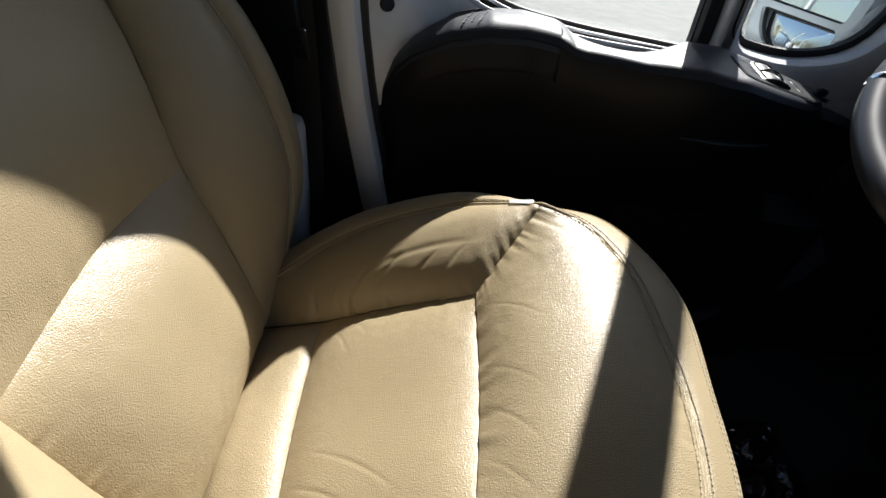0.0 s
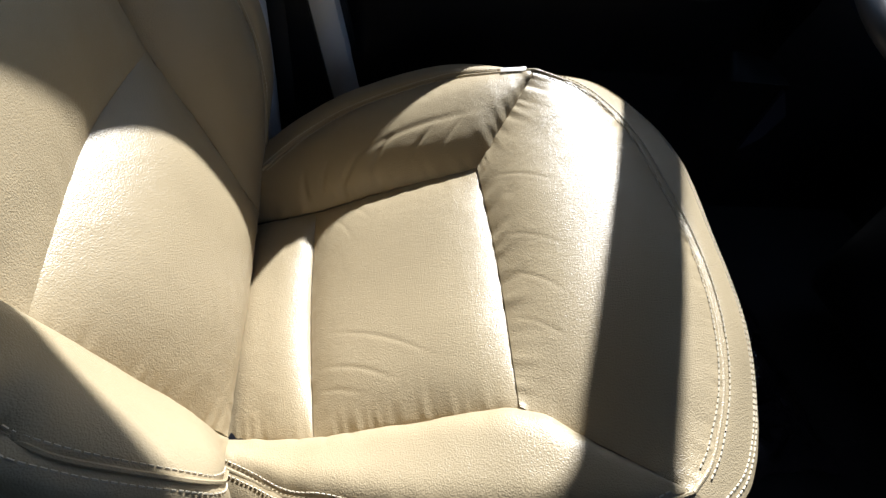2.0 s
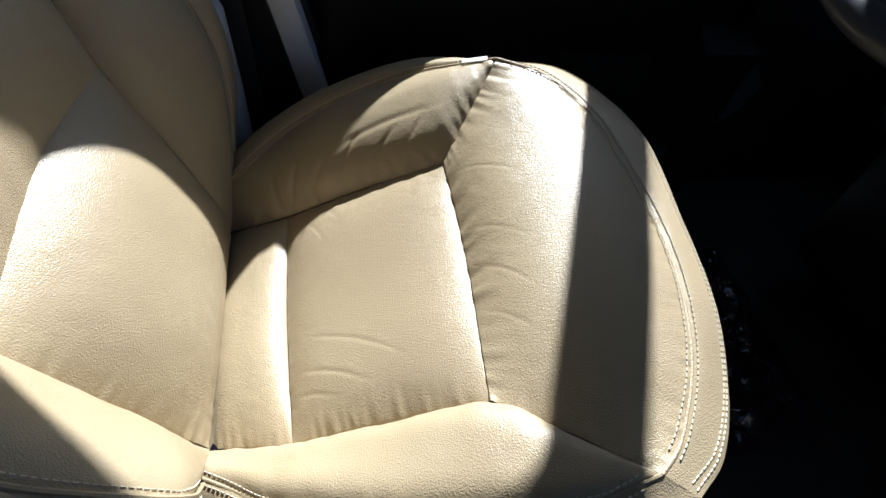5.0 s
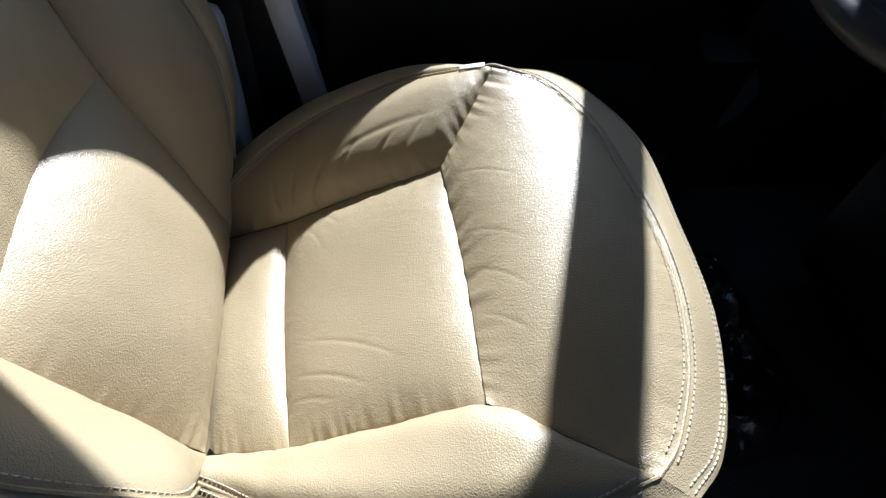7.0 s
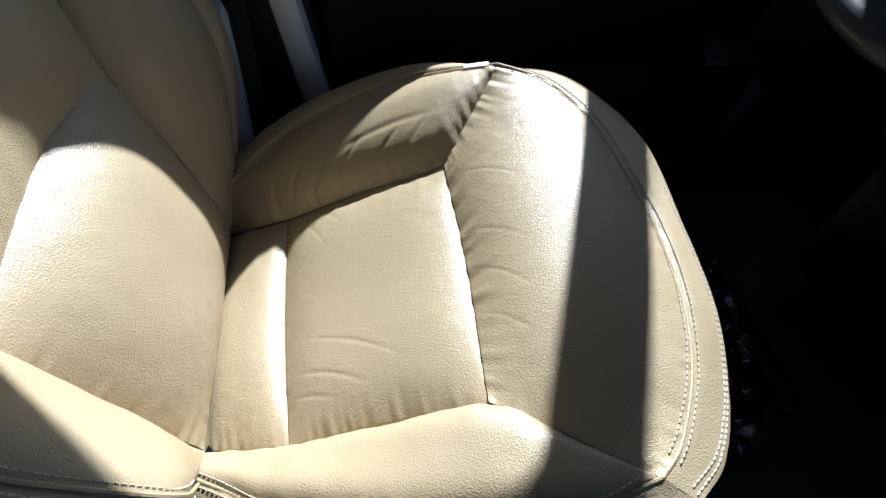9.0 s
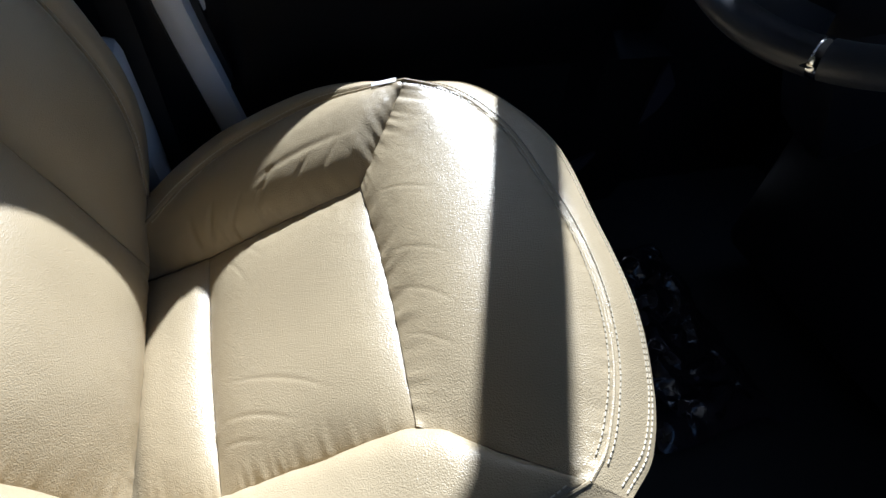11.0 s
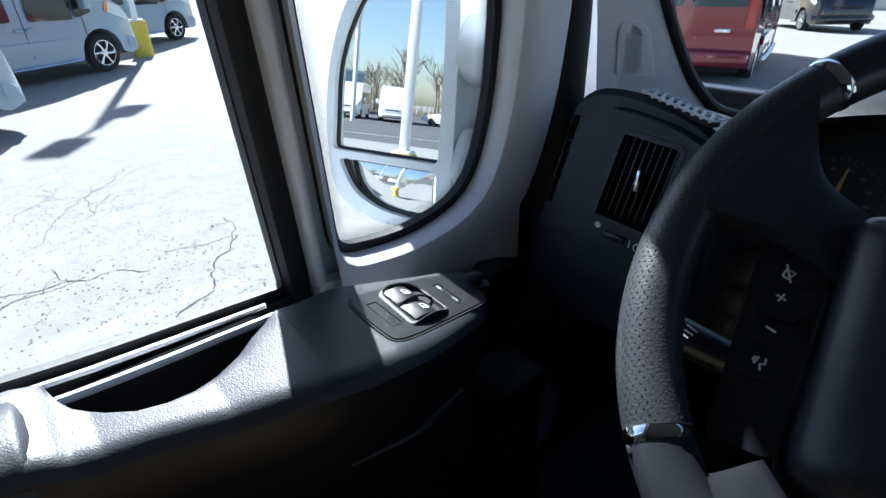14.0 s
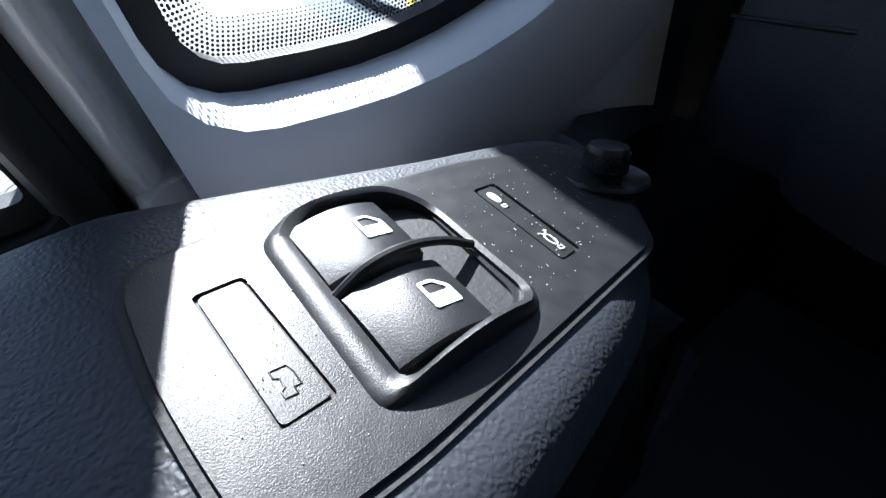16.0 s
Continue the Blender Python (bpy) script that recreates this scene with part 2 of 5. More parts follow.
def rounded(pts, r=0.02, n=5):
    """A flat outline with its corners rounded; r may be one number per corner."""
    p = [np.array(q, float) for q in pts]
    out = []
    for i, q in enumerate(p):
        a, b = p[i - 1], p[(i + 1) % len(p)]
        ri = r[i] if not np.isscalar(r) else r
        da, db = np.linalg.norm(a - q), np.linalg.norm(b - q)
        ri = min(ri, da * 0.48, db * 0.48)
        if ri < 1e-5:
            out.append(tuple(q))
            continue
        s, e = q + (a - q) / da * ri, q + (b - q) / db * ri
        for t in np.linspace(0, 1, n):
            out.append(tuple((1 - t) ** 2 * s + 2 * t * (1 - t) * q + t * t * e))
    return out


def plate(outer, holes, depth, place, bevel=0.0):
    """A flat piece with holes: outlines in a plane, place(a, b, d) gives the spot in the world at depth d."""
    bm = bmesh.new()
    loops = []
    for loop in [outer] + list(holes):
        vs = [bm.verts.new(place(a, b, 0)) for a, b in loop]
        loops.append(vs)
        for i in range(len(vs)):
            bm.edges.new((vs[i], vs[(i + 1) % len(vs)]))
    bmesh.ops.triangle_fill(bm, use_beauty=True, edges=bm.edges[:])
    front = bm.faces[:]
    back = [[bm.verts.new(place(a, b, depth)) for a, b in loop] for loop in [outer] + list(holes)]
    twin = {v: w for vs, ws in zip(loops, back) for v, w in zip(vs, ws)}
    for f in front:
        if all(v in twin for v in f.verts):
            bm.faces.new([twin[v] for v in reversed(f.verts)])
    for vs, ws in zip(loops, back):
        for i in range(len(vs)):
            j = (i + 1) % len(vs)
            bm.faces.new((vs[i], vs[j], ws[j], ws[i]))
    return bm


def lathe(profile, seg=32, axis=2):
    """A turned piece: profile of (radius, height)."""
    ang = np.linspace(0, 2 * np.pi, seg, endpoint=False)
    g = np.array([[(r * math.cos(a), r * math.sin(a), h) for a in ang] for r, h in profile])
    return grid_mesh(g, close_v=True)


def text_mesh(words, size, depth=0.0004):
    cu = bpy.data.curves.new("writing", "FONT")
    cu.body, cu.size, cu.extrude, cu.align_x, cu.align_y = words, size, depth, "CENTER", "CENTER"
    ob = bpy.data.objects.new("writing", cu)
    scene.collection.objects.link(ob)
    dg = bpy.context.evaluated_depsgraph_get()
    me = bpy.data.meshes.new_from_object(ob.evaluated_get(dg))
    bpy.data.objects.remove(ob)
    return me

# ---- the closing walls of the cab ----
def wall(name, size, at, mat, label, category):
    ob = part(name, box(size, 0.004), mat, None, label, smooth=False)
    ob.location = at
    return tagged(ob, "", category, "", "structure")


wall("floor", (2.6, 1.85, 0.04), (0.05, -0.12, -0.02), FLOOR, "dark rubber floor of the van cab", "floor")
wall("wall_rear", (0.04, 1.95, 1.75), (-1.27, -0.12, 0.83), HEAD, "plain grey wall closing the cab behind", "wall")
pw = part("wall_passenger_side", plate([(-1.29, -0.04), (1.45, -0.04), (1.45, 1.70), (-1.29, 1.70)], [rounded([(-0.15, 0.88), (0.72, 0.86), (0.60, 1.32), (-0.15, 1.34)], 0.08)], 0.04, lambda a, b, d: (a, -1.05 - d, b)), HEAD, None, "plain grey wall closing the cab, with a window opening", smooth=False)
tagged(pw, "", "wall", "", "structure")
wall("wall_driver_side_rear", (0.98, 0.05, 1.72), (-0.765, 0.80, 0.83), GREY, "grey side wall behind the driver door", "wall")
wall("ceiling", (2.25, 1.95, 0.04), (-0.13, -0.12, 1.50), HEAD, "grey cloth headliner of the cab", "ceiling")
wall("wall_front", (0.04, 1.9, 0.95), (1.36, -0.12, 0.36), BLACK_SOFT, "dark bulkhead below the windscreen", "wall")


# ---- driver seat ----
seat = thing("driver_seat", "tan leather driver seat with stitched bolsters and sunlit cushion", "car seat")


# cushion panels
rear_near, rear_far = (-0.291, 0.003, 0.352), (-0.297, 0.328, 0.357)
mid_near, mid_far = (-0.189, -0.017, 0.398), (-0.204, 0.317, 0.399)
fr_near, fr_far = (0.001, -0.045, 0.522), (0.007, 0.280, 0.528)
part("rear_strip", cushion([rear_near, mid_near], [rear_far, mid_far], [rear_near, (-0.299, 0.165, 0.352), rear_far],
     [mid_near, (-0.201, 0.150, 0.391), mid_far], 0.014, 50, 120, 3, seed=1, wrinkle=0.0005, pucker=(("u", 0.0032, 0.022, 100), ("U", 0.0034, 0.020, 100))), TAN, seat)
part("centre_panel", cushion([mid_near, (-0.096, -0.030, 0.460), fr_near], [mid_far, (-0.099, 0.299, 0.465), fr_far], [mid_near, (-0.201, 0.150, 0.391), mid_far],
     [fr_near, (0.010, 0.118, 0.519), fr_far], 0.012, 130, 170, 4, seed=2, wrinkle=0.0004, pucker=(("u", 0.0034, 0.024, 95), ("U", 0.0026, 0.03, 60), ("v", 0.0018, 0.012, 80)),
     folds=[((-0.170, 0.100, 0.43), (-0.055, 0.022, 0.49), 0.0020, 0.00060), ((-0.182, 0.060, 0.43), (-0.095, 0.012, 0.475), 0.0020, 0.00066), ((-0.186, 0.032, 0.43), (-0.13, 0.010, 0.46), 0.0020, 0.00054),
            ((-0.18, 0.29, 0.43), (-0.14, 0.22, 0.45), 0.0022, 0.00042), ((-0.16, 0.30, 0.44), (-0.12, 0.25, 0.46), 0.0022, 0.00042)]), TAN, seat)
far_corner = (0.089, 0.386, 0.610)
near_corner = (0.115, -0.135, 0.556)
pipe_front = [far_corner, (0.138, 0.354, 0.610), (0.169, 0.319, 0.603), (0.193, 0.265, 0.595), (0.204, 0.185, 0.586), (0.209, 0.102, 0.578), (0.202, 0.024, 0.570), (0.180, -0.050, 0.562), (0.143, -0.111, 0.556), near_corner]
part("front_bolster", cushion([fr_far, (0.042, 0.321, 0.566), far_corner], [fr_near, (0.058, -0.089, 0.540), near_corner], [fr_far, (0.010, 0.118, 0.519), fr_near], pipe_front,
     0.029, 150, 230, 2.6, seed=3, wrinkle=0.0005, edge=0.0012, pucker=(("u", 0.0030, 0.030, 120), ("U", 0.0026, 0.018, 90), ("v", 0.0028, 0.024, 85), ("V", 0.0024, 0.016, 110)),
     folds=[((0.012, 0.25, 0.53), (0.09, 0.20, 0.57), 0.0022, 0.00036), ((0.01, 0.16, 0.53), (0.08, 0.11, 0.57), 0.0022, 0.00030), ((0.01, 0.11, 0.53), (0.07, 0.05, 0.56), 0.0022, 0.00036), ((0.01, 0.05, 0.53), (0.06, 0.0, 0.55), 0.0024, 0.00036)]), TAN, seat)
# far side bolster
far_out = [(-0.290, 0.376, 0.416), (-0.208, 0.423, 0.464), (-0.136, 0.440, 0.503), (-0.032, 0.434, 0.555), (0.051, 0.404, 0.592), far_corner]
far_in = [rear_far, mid_far, (-0.099, 0.299, 0.465), fr_far, (0.042, 0.321, 0.566), far_corner]
part("side_bolster", cushion(far_in, far_out, [far_in[0], far_out[0]], [far_corner, far_corner], 0.020, 170, 60, 2.5, seed=4, wrinkle=0.0009, pucker=(("u", 0.0048, 0.030, 75), ("U", 0.0020, 0.015, 80)),
     folds=[((-0.14, 0.355, 0.47), (0.02, 0.345, 0.555), 0.0045, 0.0014), ((-0.19, 0.32, 0.43), (-0.175, 0.37, 0.47), 0.004, 0.003), ((-0.16, 0.32, 0.45), (-0.13, 0.36, 0.49), 0.004, 0.002), ((-0.07, 0.315, 0.50), (-0.035, 0.35, 0.54), 0.003, 0.0016), ((-0.03, 0.31, 0.52), (0.0, 0.345, 0.56), 0.003, 0.0015),
            ((-0.12, 0.32, 0.47), (-0.09, 0.36, 0.51), 0.003, 0.002), ((-0.205, 0.32, 0.43), (-0.215, 0.37, 0.46), 0.004, 0.003)]), TAN, seat)
# near side bolster
near_out = [(-0.326, -0.013, 0.374), (-0.289, -0.032, 0.394), (-0.240, -0.059, 0.410), (-0.204, -0.083, 0.433), (-0.169, -0.096, 0.458), (-0.094, -0.125, 0.492), (-0.006, -0.143, 0.523), (0.061, -0.144, 0.543), near_corner]
near_in = [(-0.335, 0.02, 0.37), rear_near, mid_near, (-0.096, -0.030, 0.460), fr_near, (0.058, -0.089, 0.540), near_corner]
part("side_bolster", cushion(near_in, near_out, [near_in[0], near_out[0]], [near_corner, near_corner],
     0.015, 170, 50, 4, seed=6, wrinkle=0.0008, pucker=(("u", 0.0036, 0.028, 55), ("U", 0.0026, 0.014, 80)),
     folds=[((-0.18, 0.0, 0.43), (-0.165, -0.05, 0.45), 0.0028, 0.0012), ((-0.16, 0.0, 0.44), (-0.14, -0.05, 0.47), 0.0028, 0.0010), ((-0.20, 0.0, 0.42), (-0.20, -0.04, 0.43), 0.003, 0.0014)]), TAN, seat)
# band below the piping, round the front and the sides
edge_front = [(0.105, 0.438, 0.572), (0.179, 0.397, 0.590), (0.229, 0.327, 0.588), (0.255, 0.243, 0.582), (0.251, 0.130, 0.570), (0.243, 0.018, 0.556), (0.221, -0.066, 0.540), (0.186, -0.124, 0.538), (0.145, -0.154, 0.544)]
part("front_band", cushion(pipe_front, edge_front, [far_corner, edge_front[0]], [near_corner, edge_front[-1]], 0.004, 140, 20, 3, seed=7, wrinkle=0.0004, edge=0.0009, pucker=(("u", 0.0011, 0.010, 120),)), TAN, seat)
low_front = [(x * 0.98, 0.145 + (y - 0.145) * 0.99, z - 0.13) for x, y, z in edge_front]
part("front_skirt", cushion(edge_front, low_front, [edge_front[0], low_front[0]], [edge_front[-1], low_front[-1]], 0.008, 60, 14, 4, up=(1, 0, 0), seed=8), TAN, seat)
far_edge = [(-0.322, 0.429, 0.397), (-0.221, 0.471, 0.456), (-0.136, 0.484, 0.501), (-0.009, 0.476, 0.552), edge_front[0]]
part("side_band", cushion(far_out[:5] + [far_corner], far_edge, [far_out[0], far_edge[0]], [far_corner, far_edge[-1]], 0.008, 70, 12, 4, up=(0, 1, 0.5), seed=9), TAN, seat)
near_edge = [(-0.36, -0.06, 0.325), (-0.31, -0.08, 0.35), (-0.20, -0.140, 0.400), (-0.09, -0.175, 0.460), (0.0, -0.188, 0.505), (0.08, -0.182, 0.530), edge_front[-1]]
part("side_band", cushion(near_out, near_edge, [near_out[0], near_edge[0]], [near_corner, near_edge[-1]], 0.006, 90, 14, 4, up=(0, -1, 0.5), seed=10, edge=0.001), TAN, seat)
for line, out in ((far_edge, 1), (near_edge, -1)):
    low = [(x, y - 0.006 * out, z - 0.12) for x, y, z in line]
    part("side_skirt", cushion(line, low, [line[0], low[0]], [line[-1], low[-1]], 0.008, 60, 12, 4, up=(0, out, 0), seed=17 + out), TAN, seat)
bm = bmesh.new()
bmesh.ops.create_uvsphere(bm, u_segments=24, v_segments=14, radius=1)
part("corner_pad", bm, TAN, seat, m=Matrix.Translation((0.111, -0.125, 0.519)) @ Matrix.Diagonal((0.046, 0.036, 0.034, 1)))
# stitched seams: twin rows beside each welt, laid on the leather
from mathutils.bvhtree import BVHTree


def leather(names):
    vs, fs = [], []
    for ob in seat.children:
        if ob.name.split(".")[0] in names:
            k = len(vs)
            vs += [v.co.copy() for v in ob.data.vertices]
            fs += [[k + i for i in p.vertices] for p in ob.data.polygons if len(p.vertices) == 4]
    return BVHTree.FromPolygons(vs, fs)


def laid(tree, pts, out_way=(0, 0, 1)):
    out = []
    for p in pts:
        co, n, i, d = tree.find_nearest(Vector(p))
        if n @ Vector(out_way) < 0:
            n = -n
        out.append(tuple(co + n * 0.0004))
    return out


HIDE = leather({"front_bolster", "side_bolster", "front_band", "side_band", "centre_panel"})
mid = np.array((0.0, 0.15, 0.5))
for line in (pipe_front, far_out, near_out):
    c = curve(line, 60)
    part("welt", tube(c[::3] - np.array((0, 0, 0.0018)), 0.0021, 80, 8), TAN, seat)
    t = np.gradient(c, axis=0)
    side = np.cross(t, (0, 0, 1))
    side /= np.linalg.norm(side, axis=1, keepdims=True)
    sgn = 1 if (c[30] + side[30] * 0.01 - mid) @ (c[30] - mid) < (c[30] - mid) @ (c[30] - mid) else -1
    for off in (0.0058, -0.0058):
        part("stitching", stitches(laid(HIDE, (c + sgn * off * side)[2:-2:2]), lift=(0, 0, 0.0006)), TAN_STITCH, seat)
for drop, back in ((0.0, 0.004), (0.0, 0.0105)):
    c = np.array(edge_front)
    inward = mid - c
    inward[:, 2] = 0
    inward /= np.linalg.norm(inward, axis=1, keepdims=True)
    part("stitching", stitches(laid(HIDE, curve(c + inward * back + np.array((0, 0, 0.006)), 50)), lift=(0, 0, 0)), TAN_STITCH, seat)
# thin white strip added to paint the sunlit bit of the far seam's crest
part("seat_tag", box((0.034, 0.008, 0.0010), 0.0004), WHITE_INK, seat, "thin white strip painting the sunlit seam crest", m=Matrix.Translation((0.062, 0.397, 0.600)) @ Euler((radians(8), radians(-16), radians(-14))).to_matrix().to_4x4())
# shell and pedestal
part("cushion_shell", box((0.50, 0.56, 0.13), 0.03, (0, 0, 0)), BLACK_SOFT, seat, m=pose(-0.05, 0.15, 0.37, 0, -20, 0))
part("pedestal", box((0.42, 0.44, 0.32), 0.02), BLACK, seat, m=pose(-0.06, 0.15, 0.16))

# backrest: a leaning plane, bx gives its place at height z
def bx(z):
    return -0.285 - 0.43 * (z - 0.40)


def on_back(*pts):
    return [(bx(z) + d, y, z) for y, z, d in pts]


lum_b = on_back((0.000, 0.374, 0), (0.170, 0.372, -0.004), (0.326, 0.386, 0))
lum_t = on_back((-0.006, 0.606, 0), (0.183, 0.623, -0.004), (0.3505, 0.616, 0))
part("lumbar_panel", cushion(lum_b, lum_t, [lum_b[0], on_back((-0.006, 0.496, 0))[0], lum_t[0]], [lum_b[-1], on_back((0.341, 0.512, 0))[0], lum_t[-1]], 0.033, 120, 100, 2.6, up=(1, 0, 0.4), seed=11, wrinkle=0.0005, pucker=(("u", 0.003, 0.02, 70), ("v", 0.004, 0.025, 80), ("V", 0.003, 0.02, 70))), TAN, seat)
up_t = on_back((-0.01, 1.02, -0.03), (0.20, 1.06, -0.04), (0.40, 1.02, -0.03))
part("upper_panel", cushion(lum_t, up_t, [lum_t[0], on_back((-0.012, 0.795, 0))[0], up_t[0]], [lum_t[-1], on_back((0.40, 0.80, 0))[0], up_t[-1]], 0.022, 50, 50, 4, up=(1, 0, 0.4), seed=12), TAN, seat)
bf_in = [lum_b[-1], on_back((0.341, 0.512, 0))[0], lum_t[-1], on_back((0.40, 0.80, 0))[0], up_t[-1]]
bf_out = [(-0.279, 0.422, 0.414), (-0.279, 0.470, 0.504), (-0.300, 0.503, 0.596), (-0.369, 0.509, 0.749), (-0.477, 0.476, 0.898), (-0.574, 0.426, 1.019)]
part("back_bolster", cushion(bf_in, bf_out, [bf_in[0], bf_out[0]], [bf_in[-1], bf_out[-1]], 0.022, 70, 30, 3, up=(1, -0.5, 0.3), seed=13), TAN, seat)
bf_edge = [(-0.291, 0.470, 0.385), (-0.274, 0.522, 0.498), (-0.295, 0.551, 0.617), (-0.367, 0.549, 0.775), (-0.506, 0.504, 0.938), (-0.623, 0.424, 1.057)]
part("back_side", cushion(bf_out, bf_edge, [bf_out[0], bf_edge[0]], [bf_out[-1], bf_edge[-1]], 0.01, 60, 12, 3, up=(0.4, 1, 0), seed=14), TAN, seat)
bn_in = [lum_b[0], on_back((-0.006, 0.496, 0))[0], lum_t[0], on_back((-0.012, 0.795, 0))[0], up_t[0]]
bn_out = on_back((-0.0643, 0.4516, 0.0507), (-0.0957, 0.5199, 0.0911), (-0.1043, 0.5575, 0.0909), (-0.1074, 0.5892, 0.0762), (-0.1074, 0.6111, 0.062), (-0.1058, 0.6352, 0.051), (-0.0988, 0.6583, 0.0413), (-0.1208, 0.7864, 0.05), (-0.0928, 0.9064, 0.01), (-0.0528, 1.0064, -0.03))
part("back_bolster", cushion(bn_in, bn_out, [bn_in[0], bn_out[0]], [bn_in[-1], bn_out[-1]], 0.022, 70, 24, 3, skirt=0.11, up=(1, 0.5, 0.3), seed=15), TAN, seat)
bn_edge = on_back((-0.0992, 0.3962, 0.0286), (-0.1118, 0.4639, 0.0654), (-0.1257, 0.5074, 0.0634), (-0.1317, 0.5466, 0.053), (-0.1311, 0.5732, 0.0405), (-0.1282, 0.6000, 0.03), (-0.1198, 0.6246, 0.0199), (-0.1678, 0.8064, 0.01), (-0.1378, 0.9264, -0.04), (-0.0628, 1.0364, -0.07))
part("back_side", cushion(bn_out, bn_edge, [bn_out[0], bn_edge[0]], [bn_out[-1], bn_edge[-1]], 0.012, 60, 14, 3, skirt=0.09, up=(0.4, -1, 0), seed=16), TAN, seat)
BACK_HIDE = leather({"back_bolster", "back_side"})
for line in (bf_out, bn_out):
    c = curve(line, 60)
    part("welt", tube(c[::3], 0.002, 80, 6), TAN, seat)
    for s in (0.0065, -0.0075):
        part("stitching", stitches(laid(BACK_HIDE, [(x, y + s, z) for x, y, z in c[2:-2:2]], (1, 0, 0.2)), lift=(0, 0, 0)), TAN_STITCH, seat)
part("backrest_shell", box((0.10, 0.50, 0.64), 0.04), BLACK_SOFT, seat, m=pose(-0.50, 0.20, 0.72, 0, -23.3, 0))


# ---- driver door ----
def wy(z):
    return 0.765 - 0.12 * (z - 0.745)


def door_plane(a, b, d):
    return (a, wy(b) + d, b)


def grow(loop, d):
    p = np.array(loop)
    t = np.roll(p, -1, 0) - np.roll(p, 1, 0)
    nrm = np.c_[t[:, 1], -t[:, 0]] / (np.linalg.norm(t, axis=1, keepdims=True) + 1e-12)
    area = 0.5 * np.sum(p[:, 0] * np.roll(p[:, 1], -1) - np.roll(p[:, 0], -1) * p[:, 1])
    return [tuple(q) for q in p + nrm * d * (1 if area > 0 else -1)]


door = thing("door_1", "driver door with pale window frame and black grained trim", "car door", kind="structure")
win = rounded([(-0.170, 1.0), (-0.108, 0.88), (-0.054, 0.808), (0.03, 0.768), (0.16, 0.752), (0.373, 0.742), (0.316, 1.275), (0.20, 1.282), (-0.205, 1.282), (-0.200, 1.09)],
              [0.06, 0.06, 0.05, 0.06, 0.08, 0.006, 0.03, 0.06, 0.02, 0.06])
quarter = rounded([(0.447, 0.773), (0.545, 0.760), (0.655, 0.786), (0.682, 0.90), (0.678, 1.06), (0.60, 1.17), (0.48, 1.33), (0.388, 1.33), (0.417, 1.04)],
                  [0.022, 0.05, 0.06, 0.05, 0.05, 0.03, 0.03, 0.02, 0.02])
outer_door = rounded([(-0.172, 0.0), (0.755, 0.0), (0.755, 0.80), (0.825, 0.95), (0.81, 1.10), (0.66, 1.42), (-0.275, 1.44), (-0.28, 1.2), (-0.215, 0.98), (-0.178, 0.8)], 0.05)
part("door_frame", plate(outer_door, [grow(win, 0.026), grow(quarter, 0.012)], 0.012, lambda a, b, d: door_plane(a, b, d + 0.004)), PAINT, door, "pale painted steel door frame")
part("window_seal", plate(grow(win, 0.030), [grow(win, 0.012)], 0.018, lambda a, b, d: door_plane(a, b, d - 0.004)), RUBBER, door, "black rubber window seal")
part("window_channel", plate(grow(win, 0.015), [win], 0.012, lambda a, b, d: door_plane(a, b, d + 0.006)), RUBBER, door, "black glass run channel")
part("quarter_seal", plate(grow(quarter, 0.013), [quarter], 0.014, lambda a, b, d: door_plane(a, b, d - 0.003)), RUBBER, door, "black rubber quarter window seal")
part("window_glass", plate(grow(win, 0.006), [], 0.004, lambda a, b, d: door_plane(a, b, d + 0.010)), GLASS, door, "clear door glass").visible_shadow = False
part("quarter_glass", plate(grow(quarter, 0.006), [], 0.004, lambda a, b, d: door_plane(a, b, d + 0.008)), GLASS, door, "clear quarter glass").visible_shadow = False
# white rail lips below the door glass
ring = grow(win, 0.009)
part("window_rail", tube([door_plane(q[0], q[1], -0.006) for q in ring[-3:] + ring[:24]] + [door_plane(0.345, 0.734, -0.006)], 0.0032, 90, 6), GREY, door, "thin pale window rail")
part("window_rail", tube([(x, wy(z) - 0.028, z - 0.010) for x, z in ((-0.075, 0.812), (-0.03, 0.782), (0.03, 0.764), (0.16, 0.748), (0.345, 0.742))], 0.0046, 50, 6), GREY, door, "thin pale window rail")
# dotted print round the quarter glass
bm = bmesh.new()
for ring, r in ((0.0010, 0.0008), (0.0029, 0.0008), (0.0048, 0.0008), (0.0067, 0.00075), (0.0086, 0.0007), (0.0105, 0.00064), (0.0124, 0.00056), (0.0143, 0.00048), (0.0160, 0.0004)):
    loop = np.array(grow(quarter, -ring))
    loop = np.vstack([loop, loop[:1]])
    s = np.r_[0, np.cumsum(np.linalg.norm(np.diff(loop, axis=0), axis=1))]
    for v in np.arange(0, s[-1], 0.0022):
        a, b = np.interp(v, s, loop[:, 0]), np.interp(v, s, loop[:, 1])
        if b < 1.12:
            ring_v = [bm.verts.new(door_plane(a + r * math.cos(q), b + r * math.sin(q), 0.0072)) for q in np.linspace(0, 2 * math.pi, 6, endpoint=False)]
            bm.faces.new(ring_v)
tagged(part("glass_dots", bm, RUBBER, door, "fine black dot print on the glass edge", smooth=False), "", "", "", "stuff")

# divider between the two windows: black channel, pale bead
def lean(x0, z):
    return x0 - 0.11 * (z - 0.753)


